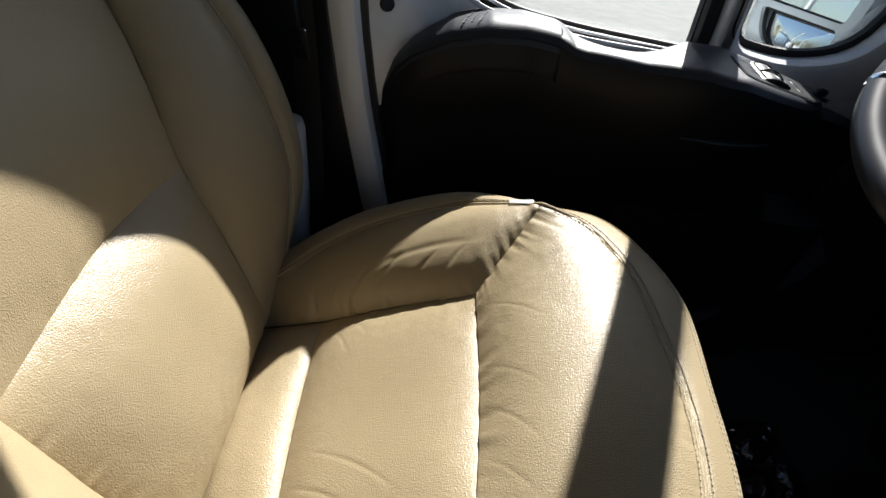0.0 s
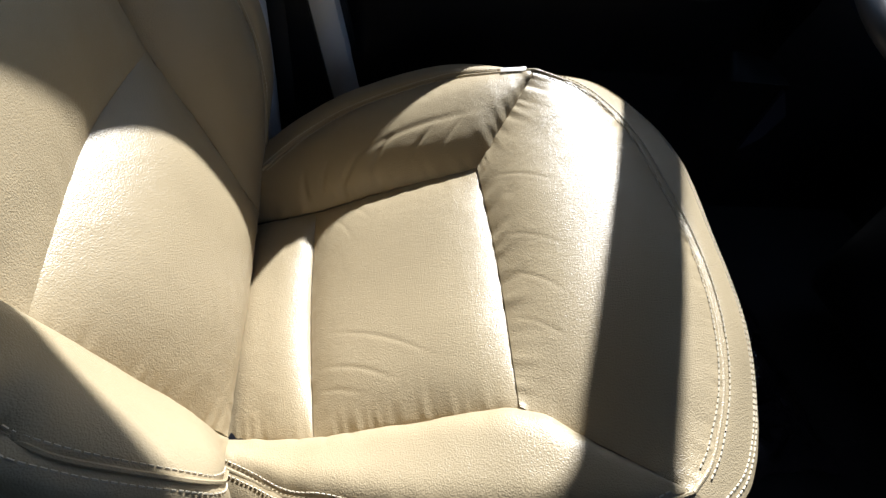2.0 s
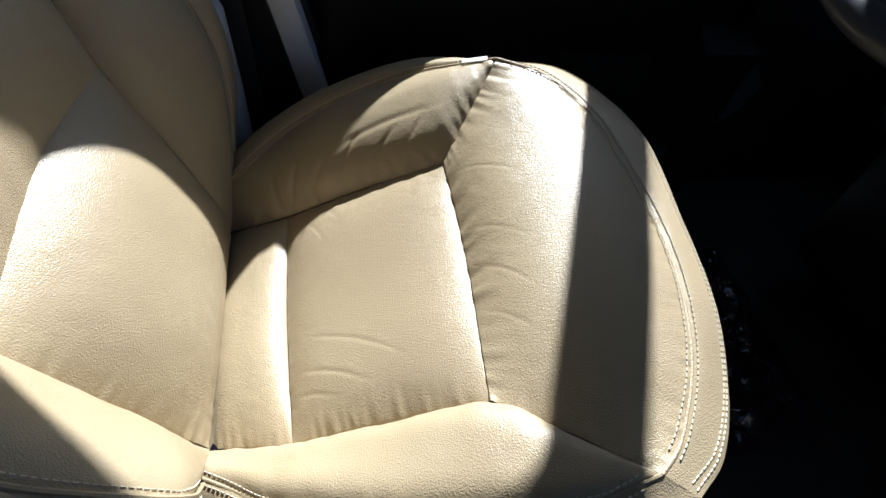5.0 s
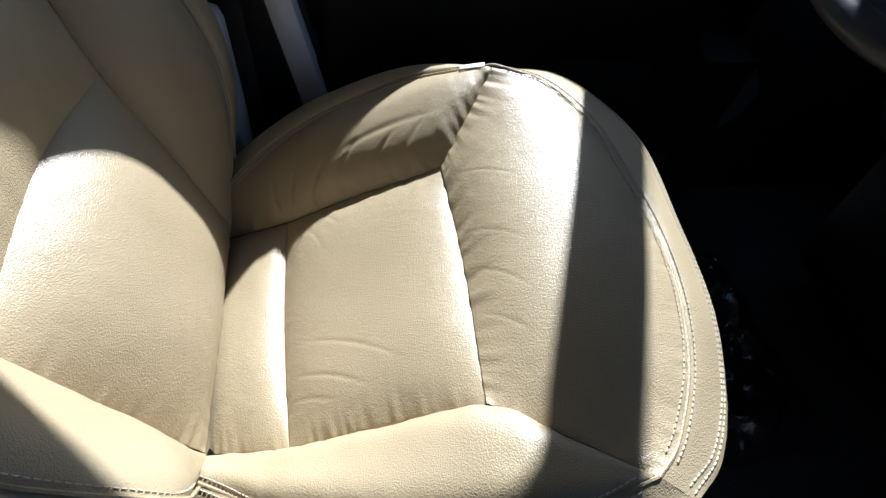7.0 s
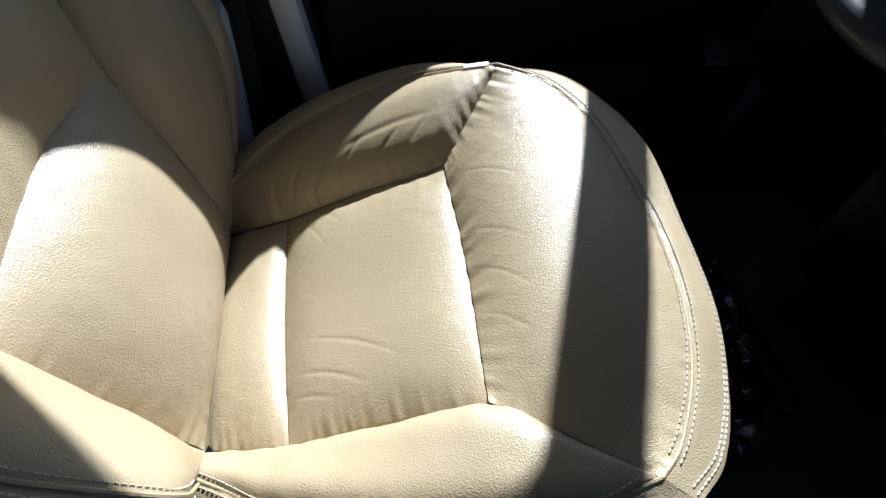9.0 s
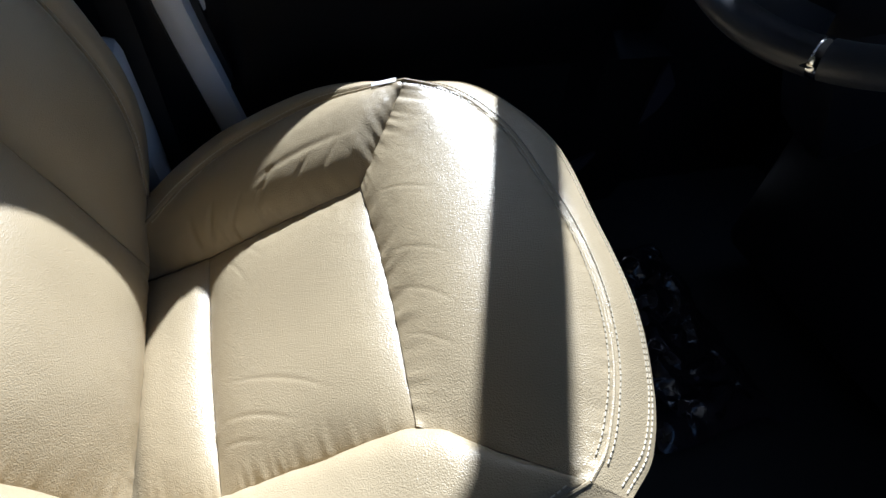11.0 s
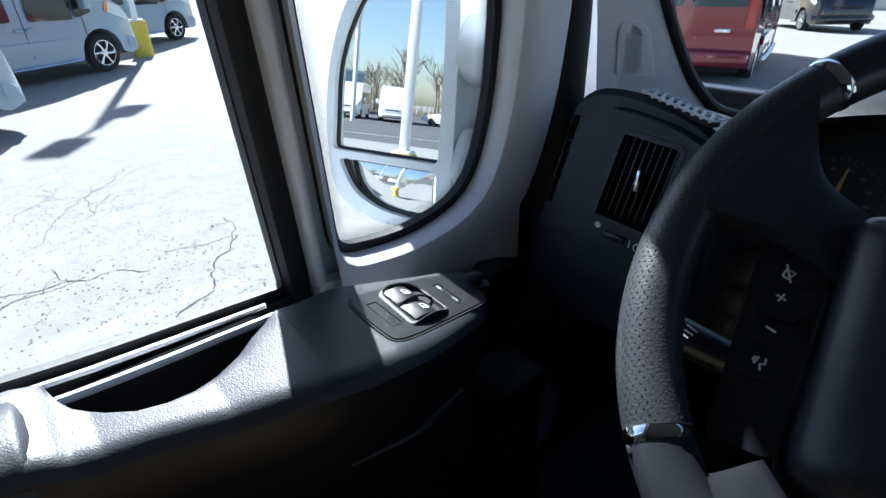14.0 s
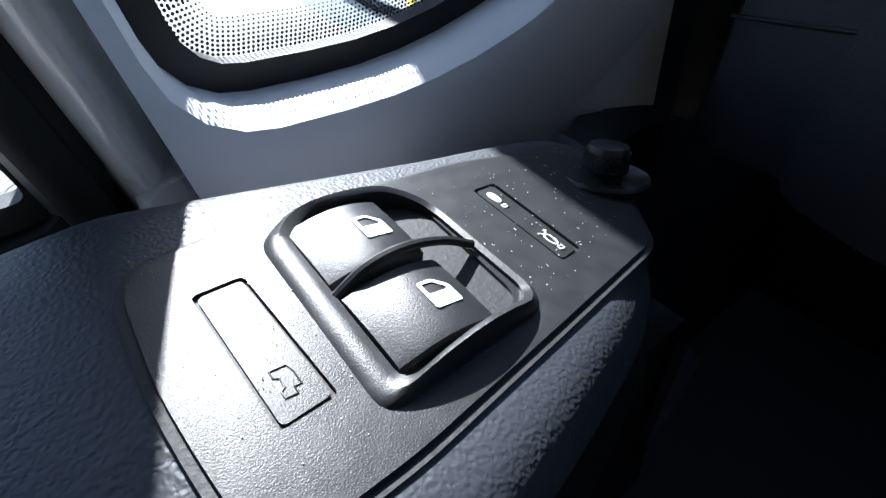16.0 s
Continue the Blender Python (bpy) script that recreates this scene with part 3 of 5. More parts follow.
def strip(name, x0, x1, proud, mat, label, z0=0.70, z1=1.37, n=7, power=4):
    secs = []
    for z in np.linspace(z0, z1, 14):
        a, b, y = lean(x0, z), lean(x1, z), wy(z)
        secs.append([(a + (b - a) * i / (n - 1), y - proud * (1 - abs(2 * i / (n - 1) - 1) ** power) + 0.004, z) for i in range(n)] + [(b, y + 0.03, z), (a, y + 0.03, z)])
    bm = grid_mesh(np.array(secs), close_v=True)
    part(name, bm, mat, door, label)


strip("divider_channel", 0.374, 0.400, 0.012, RUBBER, "black window divider channel")
strip("divider_bead", 0.400, 0.426, 0.026, PAINT, "pale rounded divider bead", n=13, power=2)
# quarter window trim: lip, upright face and flared front
sec = []
for k, (g, y) in enumerate(((0.0125, 0.0), (0.0127, -0.012), (0.0140, -0.026), (0.018, -0.035), (0.027, -0.040), (0.05, -0.041), (0.085, -0.039), (0.115, -0.030), (0.122, 0.0))):
    sec.append([door_plane(a, b, y) for a, b in grow(quarter, g)])
bm = grid_mesh(np.array(sec), close_v=True)
bmesh.ops.bisect_plane(bm, geom=bm.verts[:] + bm.edges[:] + bm.faces[:], plane_co=(0.424, 0.75, 0.753), plane_no=(1, 0, 0.11), clear_inner=True)
part("quarter_trim", bm, GREY, door, "pale grey trim round the quarter window")
low = rounded([(0.405, 0.745), (0.56, 0.735), (0.70, 0.77), (0.752, 0.85), (0.752, 0.60), (0.405, 0.60)], 0.02)
part("lower_trim", plate(low, [], 0.02, lambda a, b, d: (a, 0.738 + d, b)), GREY, door, "pale grey trim below the quarter window")
# deep rear frame: a flare from the seal to a crease, then a flat face to the door edge
crease = curve([(-0.02, 0.725, 0.70), (-0.131, 0.72, 0.755), (-0.157, 0.72, 0.83), (-0.176, 0.72, 0.90), (-0.238, 0.715, 1.0), (-0.278, 0.71, 1.1), (-0.282, 0.70, 1.38)], 60)
seal_line = curve([door_plane(*q, 0.003) for q in ((0.02, 0.742), (-0.062, 0.788), (-0.126, 0.865), (-0.162, 0.93), (-0.196, 0.992), (-0.228, 1.09), (-0.233, 1.30))], 60)
edge_line = curve([(-0.175, 0.690, 0.58), (-0.198, 0.686, 0.672), (-0.209, 0.685, 0.757), (-0.222, 0.685, 0.818), (-0.275, 0.68, 0.96), (-0.313, 0.675, 1.1), (-0.317, 0.66, 1.40)], 60)
rows = [seal_line, seal_line * 0.8 + crease * 0.2 + np.array((-0.001, 0.0, -0.001)), seal_line * 0.45 + crease * 0.55 + np.array((-0.002, 0.0, -0.002)), seal_line * 0.1 + crease * 0.9, crease, crease * 0.94 + edge_line * 0.06 + np.array((0, -0.0015, 0)), crease * 0.85 + edge_line * 0.15 + np.array((0, -0.002, 0)), crease * 0.4 + edge_line * 0.6, edge_line, edge_line + np.array((0.0, 0.06, 0))]
part("frame_return", grid_mesh(np.array(rows)), PAINT, door, "pale painted rear frame face")
HOLE_M = Matrix.Translation((-0.1700, 0.7000, 0.7545)) @ Vector((0.50, -0.83, 0.22)).to_track_quat("Z", "Y").to_matrix().to_4x4()
# stop screw hole in the rear frame face
part("frame_hole", lathe([(0.0001, 0), (0.0115, 0), (0.012, 0.002), (0.0125, -0.004)], 20), RUBBER, door, "round black hole", m=HOLE_M)
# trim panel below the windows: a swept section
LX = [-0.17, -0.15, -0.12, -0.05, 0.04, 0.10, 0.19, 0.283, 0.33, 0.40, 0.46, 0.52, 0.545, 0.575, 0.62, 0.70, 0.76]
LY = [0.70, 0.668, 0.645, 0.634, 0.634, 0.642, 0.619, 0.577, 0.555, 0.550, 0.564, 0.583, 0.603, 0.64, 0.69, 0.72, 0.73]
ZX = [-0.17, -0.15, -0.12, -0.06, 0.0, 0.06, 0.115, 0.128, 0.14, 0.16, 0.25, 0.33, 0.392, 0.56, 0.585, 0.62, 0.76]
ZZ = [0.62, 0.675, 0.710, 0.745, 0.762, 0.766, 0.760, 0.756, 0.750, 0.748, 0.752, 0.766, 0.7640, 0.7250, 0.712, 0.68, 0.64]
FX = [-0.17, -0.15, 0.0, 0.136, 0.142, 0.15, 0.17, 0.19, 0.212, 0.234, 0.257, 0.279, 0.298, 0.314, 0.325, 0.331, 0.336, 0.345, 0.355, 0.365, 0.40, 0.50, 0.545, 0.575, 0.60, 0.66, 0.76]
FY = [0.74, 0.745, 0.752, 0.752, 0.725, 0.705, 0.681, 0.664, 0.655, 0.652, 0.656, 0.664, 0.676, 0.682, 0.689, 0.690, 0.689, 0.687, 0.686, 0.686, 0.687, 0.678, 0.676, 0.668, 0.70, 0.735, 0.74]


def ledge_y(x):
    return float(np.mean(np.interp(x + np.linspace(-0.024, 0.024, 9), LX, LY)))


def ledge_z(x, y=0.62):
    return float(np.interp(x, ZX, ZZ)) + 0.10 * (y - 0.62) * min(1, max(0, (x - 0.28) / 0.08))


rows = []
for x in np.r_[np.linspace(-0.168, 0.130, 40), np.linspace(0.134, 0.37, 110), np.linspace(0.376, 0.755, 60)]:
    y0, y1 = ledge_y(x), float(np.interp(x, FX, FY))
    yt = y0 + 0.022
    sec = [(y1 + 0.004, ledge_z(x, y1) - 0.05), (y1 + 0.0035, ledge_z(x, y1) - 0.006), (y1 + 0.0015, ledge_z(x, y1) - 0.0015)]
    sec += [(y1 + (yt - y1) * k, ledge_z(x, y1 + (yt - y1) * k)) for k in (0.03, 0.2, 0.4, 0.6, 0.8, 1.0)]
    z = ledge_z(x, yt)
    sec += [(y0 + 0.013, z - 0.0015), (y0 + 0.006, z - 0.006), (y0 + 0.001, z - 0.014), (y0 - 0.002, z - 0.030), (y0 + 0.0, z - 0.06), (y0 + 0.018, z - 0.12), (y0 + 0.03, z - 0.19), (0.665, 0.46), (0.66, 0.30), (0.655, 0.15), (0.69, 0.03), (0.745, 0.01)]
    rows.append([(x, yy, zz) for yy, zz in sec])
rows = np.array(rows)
# top in the sunlit colour, side in near-black: sun and shade by material
part("ledge", grid_mesh(rows[:, :12]), LEDGE, door, "black grained armrest ledge, painted paler as in sun")
part("door_panel", grid_mesh(rows[:, 11:]), BLACK, door, "black lower door trim panel, kept near-black as in shade")
def pocket_z(x, y):
    """The recess's rim: level with the ledge, low beside the window."""
    return min(ledge_z(x, y), 0.766 - 0.018 * min(1, max(0, (y - 0.70) / 0.03)))


pocket = rounded([(0.138, 0.748), (0.15, 0.705), (0.19, 0.664), (0.234, 0.652), (0.279, 0.664), (0.314, 0.690), (0.331, 0.728), (0.330, 0.748)], 0.02, 4)
bowl = np.array([[(0.235 + (x - 0.235) * k, 0.705 + (y - 0.705) * k, pocket_z(x, y) - h) for x, y in pocket] for k, h in ((1.03, 0.012), (1.01, 0.014), (0.985, 0.02), (0.95, 0.06), (0.85, 0.085), (0.4, 0.095), (0.02, 0.095))])
part("grab_pocket", grid_mesh(bowl, close_v=True), BLACK, door, "deep black grab recess")
# padded armrest behind the recess
rows = []
for x in np.r_[np.linspace(-0.145, 0.09, 48), np.linspace(0.093, 0.122, 16)]:
    k = min(1, (x + 0.145) / 0.05) ** 0.5
    tip = 0.007 * (1 - min(1, (0.122 - x) / 0.010)) ** 2
    y, z = ledge_y(x) - 0.001 + tip, ledge_z(x) + 0.003 - tip
    w = 0.752 - y
    rows.append([(x, y + w * f, z - (1 - k) * 0.02 + dz * (0.35 + 0.65 * k)) for f, dz in ((0.10, -0.074), (0.0, -0.072), (-0.02, -0.066), (-0.025, -0.046), (-0.012, -0.028), (0.04, -0.011), (0.14, -0.002), (0.35, 0.003), (0.6, 0.002), (0.85, -0.003), (1.0, -0.02))])
rows = np.array(rows)
# same split on the pad: sunlit colour above, shade colour on the side
part("arm_pad", grid_mesh(rows[:, 4:]), LEDGE, door, "black grained padded armrest, top painted paler as in sun")
part("arm_pad_side", grid_mesh(rows[:, :5]), BLACK, door, "black side of the padded armrest, kept near-black as in shade")
bm = bmesh.new()
random.seed(5)
for r in range(3):
    for c in range(9):
        if random.random() < 0.85:
            w = random.uniform(0.003, 0.006)
            x, y = -0.046 + r * 0.013 + c * 0.002, 0.652 + c * 0.0068
            box((0.0030, w * 0.8, 0.0005), 0, (x, y, ledge_z(x) + 0.0066 + (0.001 if c < 1 else 0)), bm=bm)
part("embossed_marking", bm, BLACK_SOFT, door, "unreadable embossed marking", smooth=False)
part("door_pull", tube([(0.33, 0.575, 0.65), (0.40, 0.562, 0.655), (0.47, 0.568, 0.66)], [0.003, 0.006, 0.003], 20, 8), BLACK_SOFT, door, "black pull handle")

# ---- switch module on the ledge ----
def sp(x, y, h=0.0):
    """A spot on the module's top face."""
    return (x + 0.22 * h, y - 0.1 * h, 0.7933 - 0.2327 * x + 0.1005 * y + h)


def sw_plate(outline, holes, h0, h1):
    return plate(outline, holes, 1.0, lambda a, b, d: sp(a, b, h0 + (h1 - h0) * d))


MODULE_O = rounded([(0.3922, 0.600), (0.3942, 0.5825), (0.4035, 0.5785), (0.4265, 0.5806), (0.4814, 0.5907), (0.536, 0.6010), (0.556, 0.628), (0.560, 0.652), (0.545, 0.6605), (0.532, 0.6650), (0.5067, 0.6685), (0.458, 0.6665), (0.4214, 0.6633), (0.398, 0.6590), (0.3922, 0.650), (0.3908, 0.620)], 0.007)
panel = part("switch_panel", sw_plate(MODULE_O,
     [rounded([(0.430, 0.597), (0.476, 0.602), (0.4775, 0.650), (0.468, 0.656), (0.434, 0.656)], 0.007), rounded([(0.4062, 0.5986), (0.4202, 0.6004), (0.4178, 0.6442), (0.4046, 0.6426)], 0.002), rounded([(0.4995, 0.6083), (0.5099, 0.6096), (0.5104, 0.6518), (0.4998, 0.6512)], 0.002)], 0.0016, -0.004), MODULE, door, "black window switch module")
part("panel_gap", sw_plate(grow(MODULE_O, 0.0024), [], 0.0005, -0.01), RUBBER, panel, "dark joint round the module")
part("lock_button", sw_plate(rounded([(0.4073, 0.5997), (0.4191, 0.6014), (0.4169, 0.6431), (0.4057, 0.6416)], 0.0016), [], 0.0012, -0.004), MODULE, panel, "long flat lock button")
part("release_button", sw_plate(rounded([(0.5006, 0.6094), (0.5088, 0.6107), (0.5093, 0.6508), (0.5008, 0.6502)], 0.0016), [], 0.0012, -0.004), MODULE, panel, "long flat mirror button")
# raised surround of the window switches: low at both ends, arched along the sides
ring_o = rounded([(0.4255, 0.5905), (0.476, 0.5965), (0.482, 0.602), (0.4815, 0.651), (0.470, 0.6605), (0.436, 0.661), (0.4265, 0.654)], 0.006)


def dense(loop, n=96):
    p = np.array(list(loop) + [loop[0]])
    s = np.r_[0, np.cumsum(np.linalg.norm(np.diff(p, axis=0), axis=1))]
    v = np.linspace(0, s[-1], n, endpoint=False)
    return [(float(np.interp(q, s, p[:, 0])), float(np.interp(q, s, p[:, 1]))) for q in v]


def arch(a):
    return 0.0030 + 0.0054 * math.sin(math.pi * min(1, max(0, (a - 0.426) / 0.055))) ** 0.8


def inset(a, b, k):
    """From the outer outline (k 0) to the inner one (k 1): wide on the button side, slim elsewhere."""
    ai = 0.4328 + (a - 0.4255) * (0.4785 - 0.4328) / 0.0565
    bi = 0.5945 + (b - 0.5905) * (0.6572 - 0.5945) / 0.0705
    return a + (ai - a) * k, b + (bi - b) * k


loops = []
for k, f, lift in ((-0.12, 0.0, 0.0012), (0.0, 0.35, 0.001), (0.18, 0.85, 0.0), (0.45, 1.0, 0.0004), (0.8, 1.0, 0.0), (1.0, 0.93, 0.0), (1.04, 0.0, -0.012)):
    loops.append([sp(*inset(a, b, k), arch(a) * f + lift) for a, b in dense(ring_o)])
part("switch_surround", grid_mesh(np.array(loops), close_v=True), MODULE, panel, "raised arched rim round the window switches")
part("switch_well", sw_plate([inset(a, b, 0.9) for a, b in dense(ring_o, 48)], [], -0.011, -0.014), RUBBER, panel, "dark well under the switches")


def rocker_h(f):
    """Height of a rocker along its length: a rounded cap, then a steep drop."""
    return 0.0022 + 0.0064 * math.sin(math.pi * (0.08 + 0.62 * f)) - 0.0012 * f


for y0, y1 in ((0.5975, 0.6240), (0.6285, 0.6545)):
    rows = []
    for f in np.linspace(0, 1, 16):
        x, h = 0.4335 + 0.0275 * f, rocker_h(f)
        rows.append([sp(x, y0 + 0.0006, h - 0.014), sp(x, y0, h - 0.0016), sp(x, y0 + 0.0008, h - 0.0003), sp(x, y0 + 0.003, h), sp(x, (y0 + y1) / 2, h + 0.0003), sp(x, y1 - 0.003, h), sp(x, y1 - 0.0008, h - 0.0003), sp(x, y1, h - 0.0016), sp(x, y1 - 0.0006, h - 0.014)])
    ys = (y0, y0, y0 + 0.0008, y0 + 0.003, (y0 + y1) / 2, y1 - 0.003, y1 - 0.0008, y1, y1)
    rows.append([sp(0.4620, y, rocker_h(1) - 0.002) for y in ys])
    rows.append([sp(0.4628, y, -0.011) for y in ys])
    rows.insert(0, [sp(0.4330, y, -0.011) for y in ys])
    rocker = part("window_switch", grid_mesh(np.array(rows)), MODULE, panel, "rounded rocker switch with white window symbol")
    # window symbol: a small door outline with an open pane
    ym = (y0 + y1) / 2

    def on_rocker(a, b, d):
        return sp(a, b, rocker_h((a - 0.4335) / 0.0275) + 0.0006 - 0.0005 * d)

    c = [(0.4490, ym + 0.0045), (0.4535, ym + 0.0045), (0.4570, ym + 0.0012), (0.4570, ym - 0.0050), (0.4490, ym - 0.0050)]
    part("window_symbol", plate(rounded(c, 0.0008, 3), [rounded([(0.4500, ym + 0.0035), (0.4532, ym + 0.0035), (0.4556, ym + 0.0008), (0.4556, ym - 0.0002), (0.4500, ym - 0.0002)], 0.0004, 3)], 1.0, on_rocker), WHITE_INK, rocker, "white window symbol", smooth=False)
part("switch_bridge", tube([sp(0.4335, 0.6263, 0.002), sp(0.442, 0.6263, 0.0086), sp(0.453, 0.6263, 0.0108), sp(0.466, 0.6263, 0.0085), sp(0.478, 0.6263, 0.003)], 0.0014, 30, 8), MODULE, panel, "slim arched rib between the rockers")


def switch_symbol(lines, cx, cy, size, mat, label, r=0.00034):
    bm = bmesh.new()
    for line in lines:
        tube([sp(cx + x * size, cy + y * size, 0.0013) for x, y in line], r, None, 6, bm=bm)
    part("button_symbol", bm, mat, panel, label)


def oval(w, h, y=0.0, n=14):
    return [(w * math.cos(a), y + h * math.sin(a)) for a in np.linspace(0, 2 * math.pi, n)]


FADED_INK = material("worn_grey_marking", (0.045, 0.045, 0.047), 0.5)
small_box = [(-0.45, -2.0), (0.45, -2.0), (0.45, -1.25), (-0.45, -1.25), (-0.45, -2.0)]
switch_symbol([oval(0.62, 1.5, 1.0), oval(0.35, 1.2, 1.0), oval(0.1, 0.9, 1.0), small_box], 0.5042, 0.6425, 0.0021, WHITE_INK, "white folded mirror symbol")
switch_symbol([oval(0.62, 1.3, 0.5), small_box, [(1.0, 2.6), (0.2, 1.9)], [(-0.9, 2.4), (-0.2, 1.9)], [(1.0, 2.6), (0.35, 2.6)]], 0.5047, 0.6170, 0.0021, WHITE_INK, "white mirror symbol with arrows")
switch_symbol([[(-1.0, 2.0), (1.0, 2.0), (1.4, 0.8), (1.4, -1.2), (0.5, -1.2), (0.5, -2.2), (-1.0, -2.2), (-1.0, -1.2), (-0.4, -0.8), (-0.4, 0.6), (-1.0, 0.9), (-1.0, 2.0)]], 0.4125, 0.6095, 0.0019, FADED_INK, "faded door lock symbol", 0.00024)
# mirror knob
kn = sp(0.557, 0.638, 0.0)
knob_m = Matrix.Translation(kn) @ Euler((radians(-6), radians(14), 0)).to_matrix().to_4x4()
part("knob_recess", lathe([(0.0185, 0.001), (0.0178, 0.0024), (0.0166, 0.0004), (0.016, -0.004), (0.0001, -0.004)], 36), MODULE, panel, "round knob recess", m=knob_m)
knob = part("mirror_knob", lathe([(0.0075, -0.004), (0.0075, 0.003), (0.0084, 0.004), (0.0084, 0.012), (0.0076, 0.0138), (0.005, 0.0145), (0.0001, 0.0145)], 32), MODULE, panel, "ridged black mirror knob", m=knob_m)
bm = bmesh.new()
for i in range(6):
    for j in range(26):
        a = 2 * math.pi * (j + 0.5 * (i % 2)) / 26
        box((0.0007, 0.0011, 0.0009), 0, tuple(knob_m @ Vector((0.0085 * math.cos(a), 0.0085 * math.sin(a), 0.0047 + 0.0013 * i))), bm=bm)
tagged(part("knob_grip", bm, MODULE, panel, smooth=False), "", "", "", "stuff")
# dust specks on the module
random.seed(11)
bm = bmesh.new()
for _ in range(420):
    x, y = random.uniform(0.395, 0.555), random.uniform(0.588, 0.662)
    off_edge = y < 0.586 + 0.17 * (x - 0.404) or (x > 0.53 and y < 0.608 + 1.4 * (x - 0.53))
    if off_edge or (0.427 < x < 0.482 and 0.592 < y < 0.66):
        continue
    s = random.uniform(0.0001, 0.0003)
    box((s, s * random.uniform(1, 2.2), s), 0, sp(x, y, 0.0017), bm=bm)
DUST = material("pale_dust", (0.5, 0.49, 0.46), 0.9)
tagged(part("dust_specks", bm, DUST, panel, "pale dust specks", smooth=False), "", "", "", "stuff")
# ---- steering wheel, turned a little ----
WC, WR = Vector((0.5151, 0.164, 0.9047)), 0.2169
wheel_m = Matrix.Translation(WC) @ Euler((0, radians(-36.7), 0)).to_matrix().to_4x4() @ Euler((radians(8.1), 0, 0)).to_matrix().to_4x4() @ pose(0, 0, 0, 0, 0, -12.0)
wheel = thing("steering_wheel", "dark leather steering wheel with perforated grips and chrome rings", "steering wheel")


def wl(x, y, z=0.0):
    return tuple(wheel_m @ Vector((x, y, z)))


def rim_pt(a, r=WR, z=0.0):
    flat = 1 - 0.035 * max(0, -math.cos(a)) ** 6
    return wl(r * flat * math.cos(a), r * math.sin(a), z)


def arc(a0, a1, n=40, r=WR):
    return [rim_pt(a, r) for a in np.linspace(radians(a0), radians(a1), n)]


for s, name, a0, a1, lab in ((0.0185, "rim_grip", 72, 141.2, "perforated leather grip"), (0.0180, "rim_lower", 143.1, 216.4, "smooth leather lower rim"), (0.0185, "rim_grip", 218.4, 288, "perforated leather grip"), (0.0180, "rim_top", -69.5, 69.5, "smooth leather upper rim")):
    part(name, tube(arc(a0, a1, 48), s, None, 22, flat=0.92), WHEEL if name == "rim_grip" else WHEEL_SMOOTH, wheel, lab)
for a in (70.7, 142.15, 217.4, 289.3):
    part("chrome_ring", tube(arc(a - 1.05, a + 1.05, 8), [0.0183, 0.0192, 0.0192, 0.0183], None, 22, flat=0.93), CHROME, wheel, "polished chrome ring")
# punched holes of the grip
bm = bmesh.new()
for a0, a1 in ((73, 140.6),):
    for j, q in enumerate(np.linspace(a0, a1, 78)):
        for i in range(11):
            th = radians(12 + i * 14 + (7 if j % 2 else 0))
            a = radians(q)
            rr = WR + 0.01875 * math.cos(th)
            zz = 0.01725 * math.sin(th)
            c = Vector(rim_pt(a, rr, zz))
            nrm = (wheel_m.to_3x3() @ Vector((math.cos(a) * math.cos(th), math.sin(a) * math.cos(th), math.sin(th)))).normalized()
            t1 = (wheel_m.to_3x3() @ Vector((-math.sin(a), math.cos(a), 0))).normalized()
            t2 = nrm.cross(t1)
            vs = [bm.verts.new(c + nrm * 0.0001 + (t1 * math.cos(k) + t2 * math.sin(k)) * 0.00072) for k in np.linspace(0, 2 * math.pi, 6, endpoint=False)]
            bm.faces.new(vs)
tagged(part("grip_hole", bm, RUBBER, wheel, "small punched leather holes", smooth=False), "", "", "", "stuff")
# spokes
WN = tuple(wheel_m.to_3x3() @ Vector((0, 0, 1)))


def web(name, a0, a1, h0, h1, bend0, bend1, sgn, label):
    r = WR - 0.005
    q0, q1 = (r * math.cos(radians(a0)), sgn * r * math.sin(radians(a0))), (r * math.cos(radians(a1)), sgn * r * math.sin(radians(a1)))
    m0, m1 = (bend0[0], sgn * bend0[1]), (bend1[0], sgn * bend1[1])
    h0, h1 = (h0[0], sgn * h0[1]), (h1[0], sgn * h1[1])
    mid = [(r * math.cos(radians(a)), sgn * r * math.sin(radians(a))) for a in ((2 * a0 + a1) / 3, (a0 + 2 * a1) / 3)]
    part(name, cushion([wl(*q0, 0.0152), wl(*m0, 0.008), wl(*h0, -0.004)], [wl(*q1, 0.0152), wl(*m1, 0.008), wl(*h1, -0.004)], [wl(*q0, 0.0152), wl(*mid[0], 0.0152), wl(*mid[1], 0.0152), wl(*q1, 0.0152)],
         [wl(*h0, -0.004), wl(*h1, -0.004)], 0.0025, 24, 24, 3, 0.024, WN, 0, edge=0.0), WHEEL_SMOOTH, wheel, label)


for sgn in (1, -1):
    web("lower_spoke", 140.5, 188, (-0.142, 0.093), (-0.154, 0.062), (-0.172, 0.110), (-0.182, 0.044), sgn, "smooth leather lower spoke")
    web("upper_spoke", 74, 104, (0.004, 0.132), (-0.040, 0.120), (0.010, 0.168), (-0.036, 0.155), sgn, "smooth leather upper spoke")
part("seam_lacing", stitches(curve([wl(WR * 0.91 * math.cos(a), WR * 0.91 * math.sin(a), 0.002) for a in np.linspace(radians(155), radians(172), 6)], 12), 0.004, 0.003, 0.001, lift=(0, 0, 0)), RUBBER, wheel)
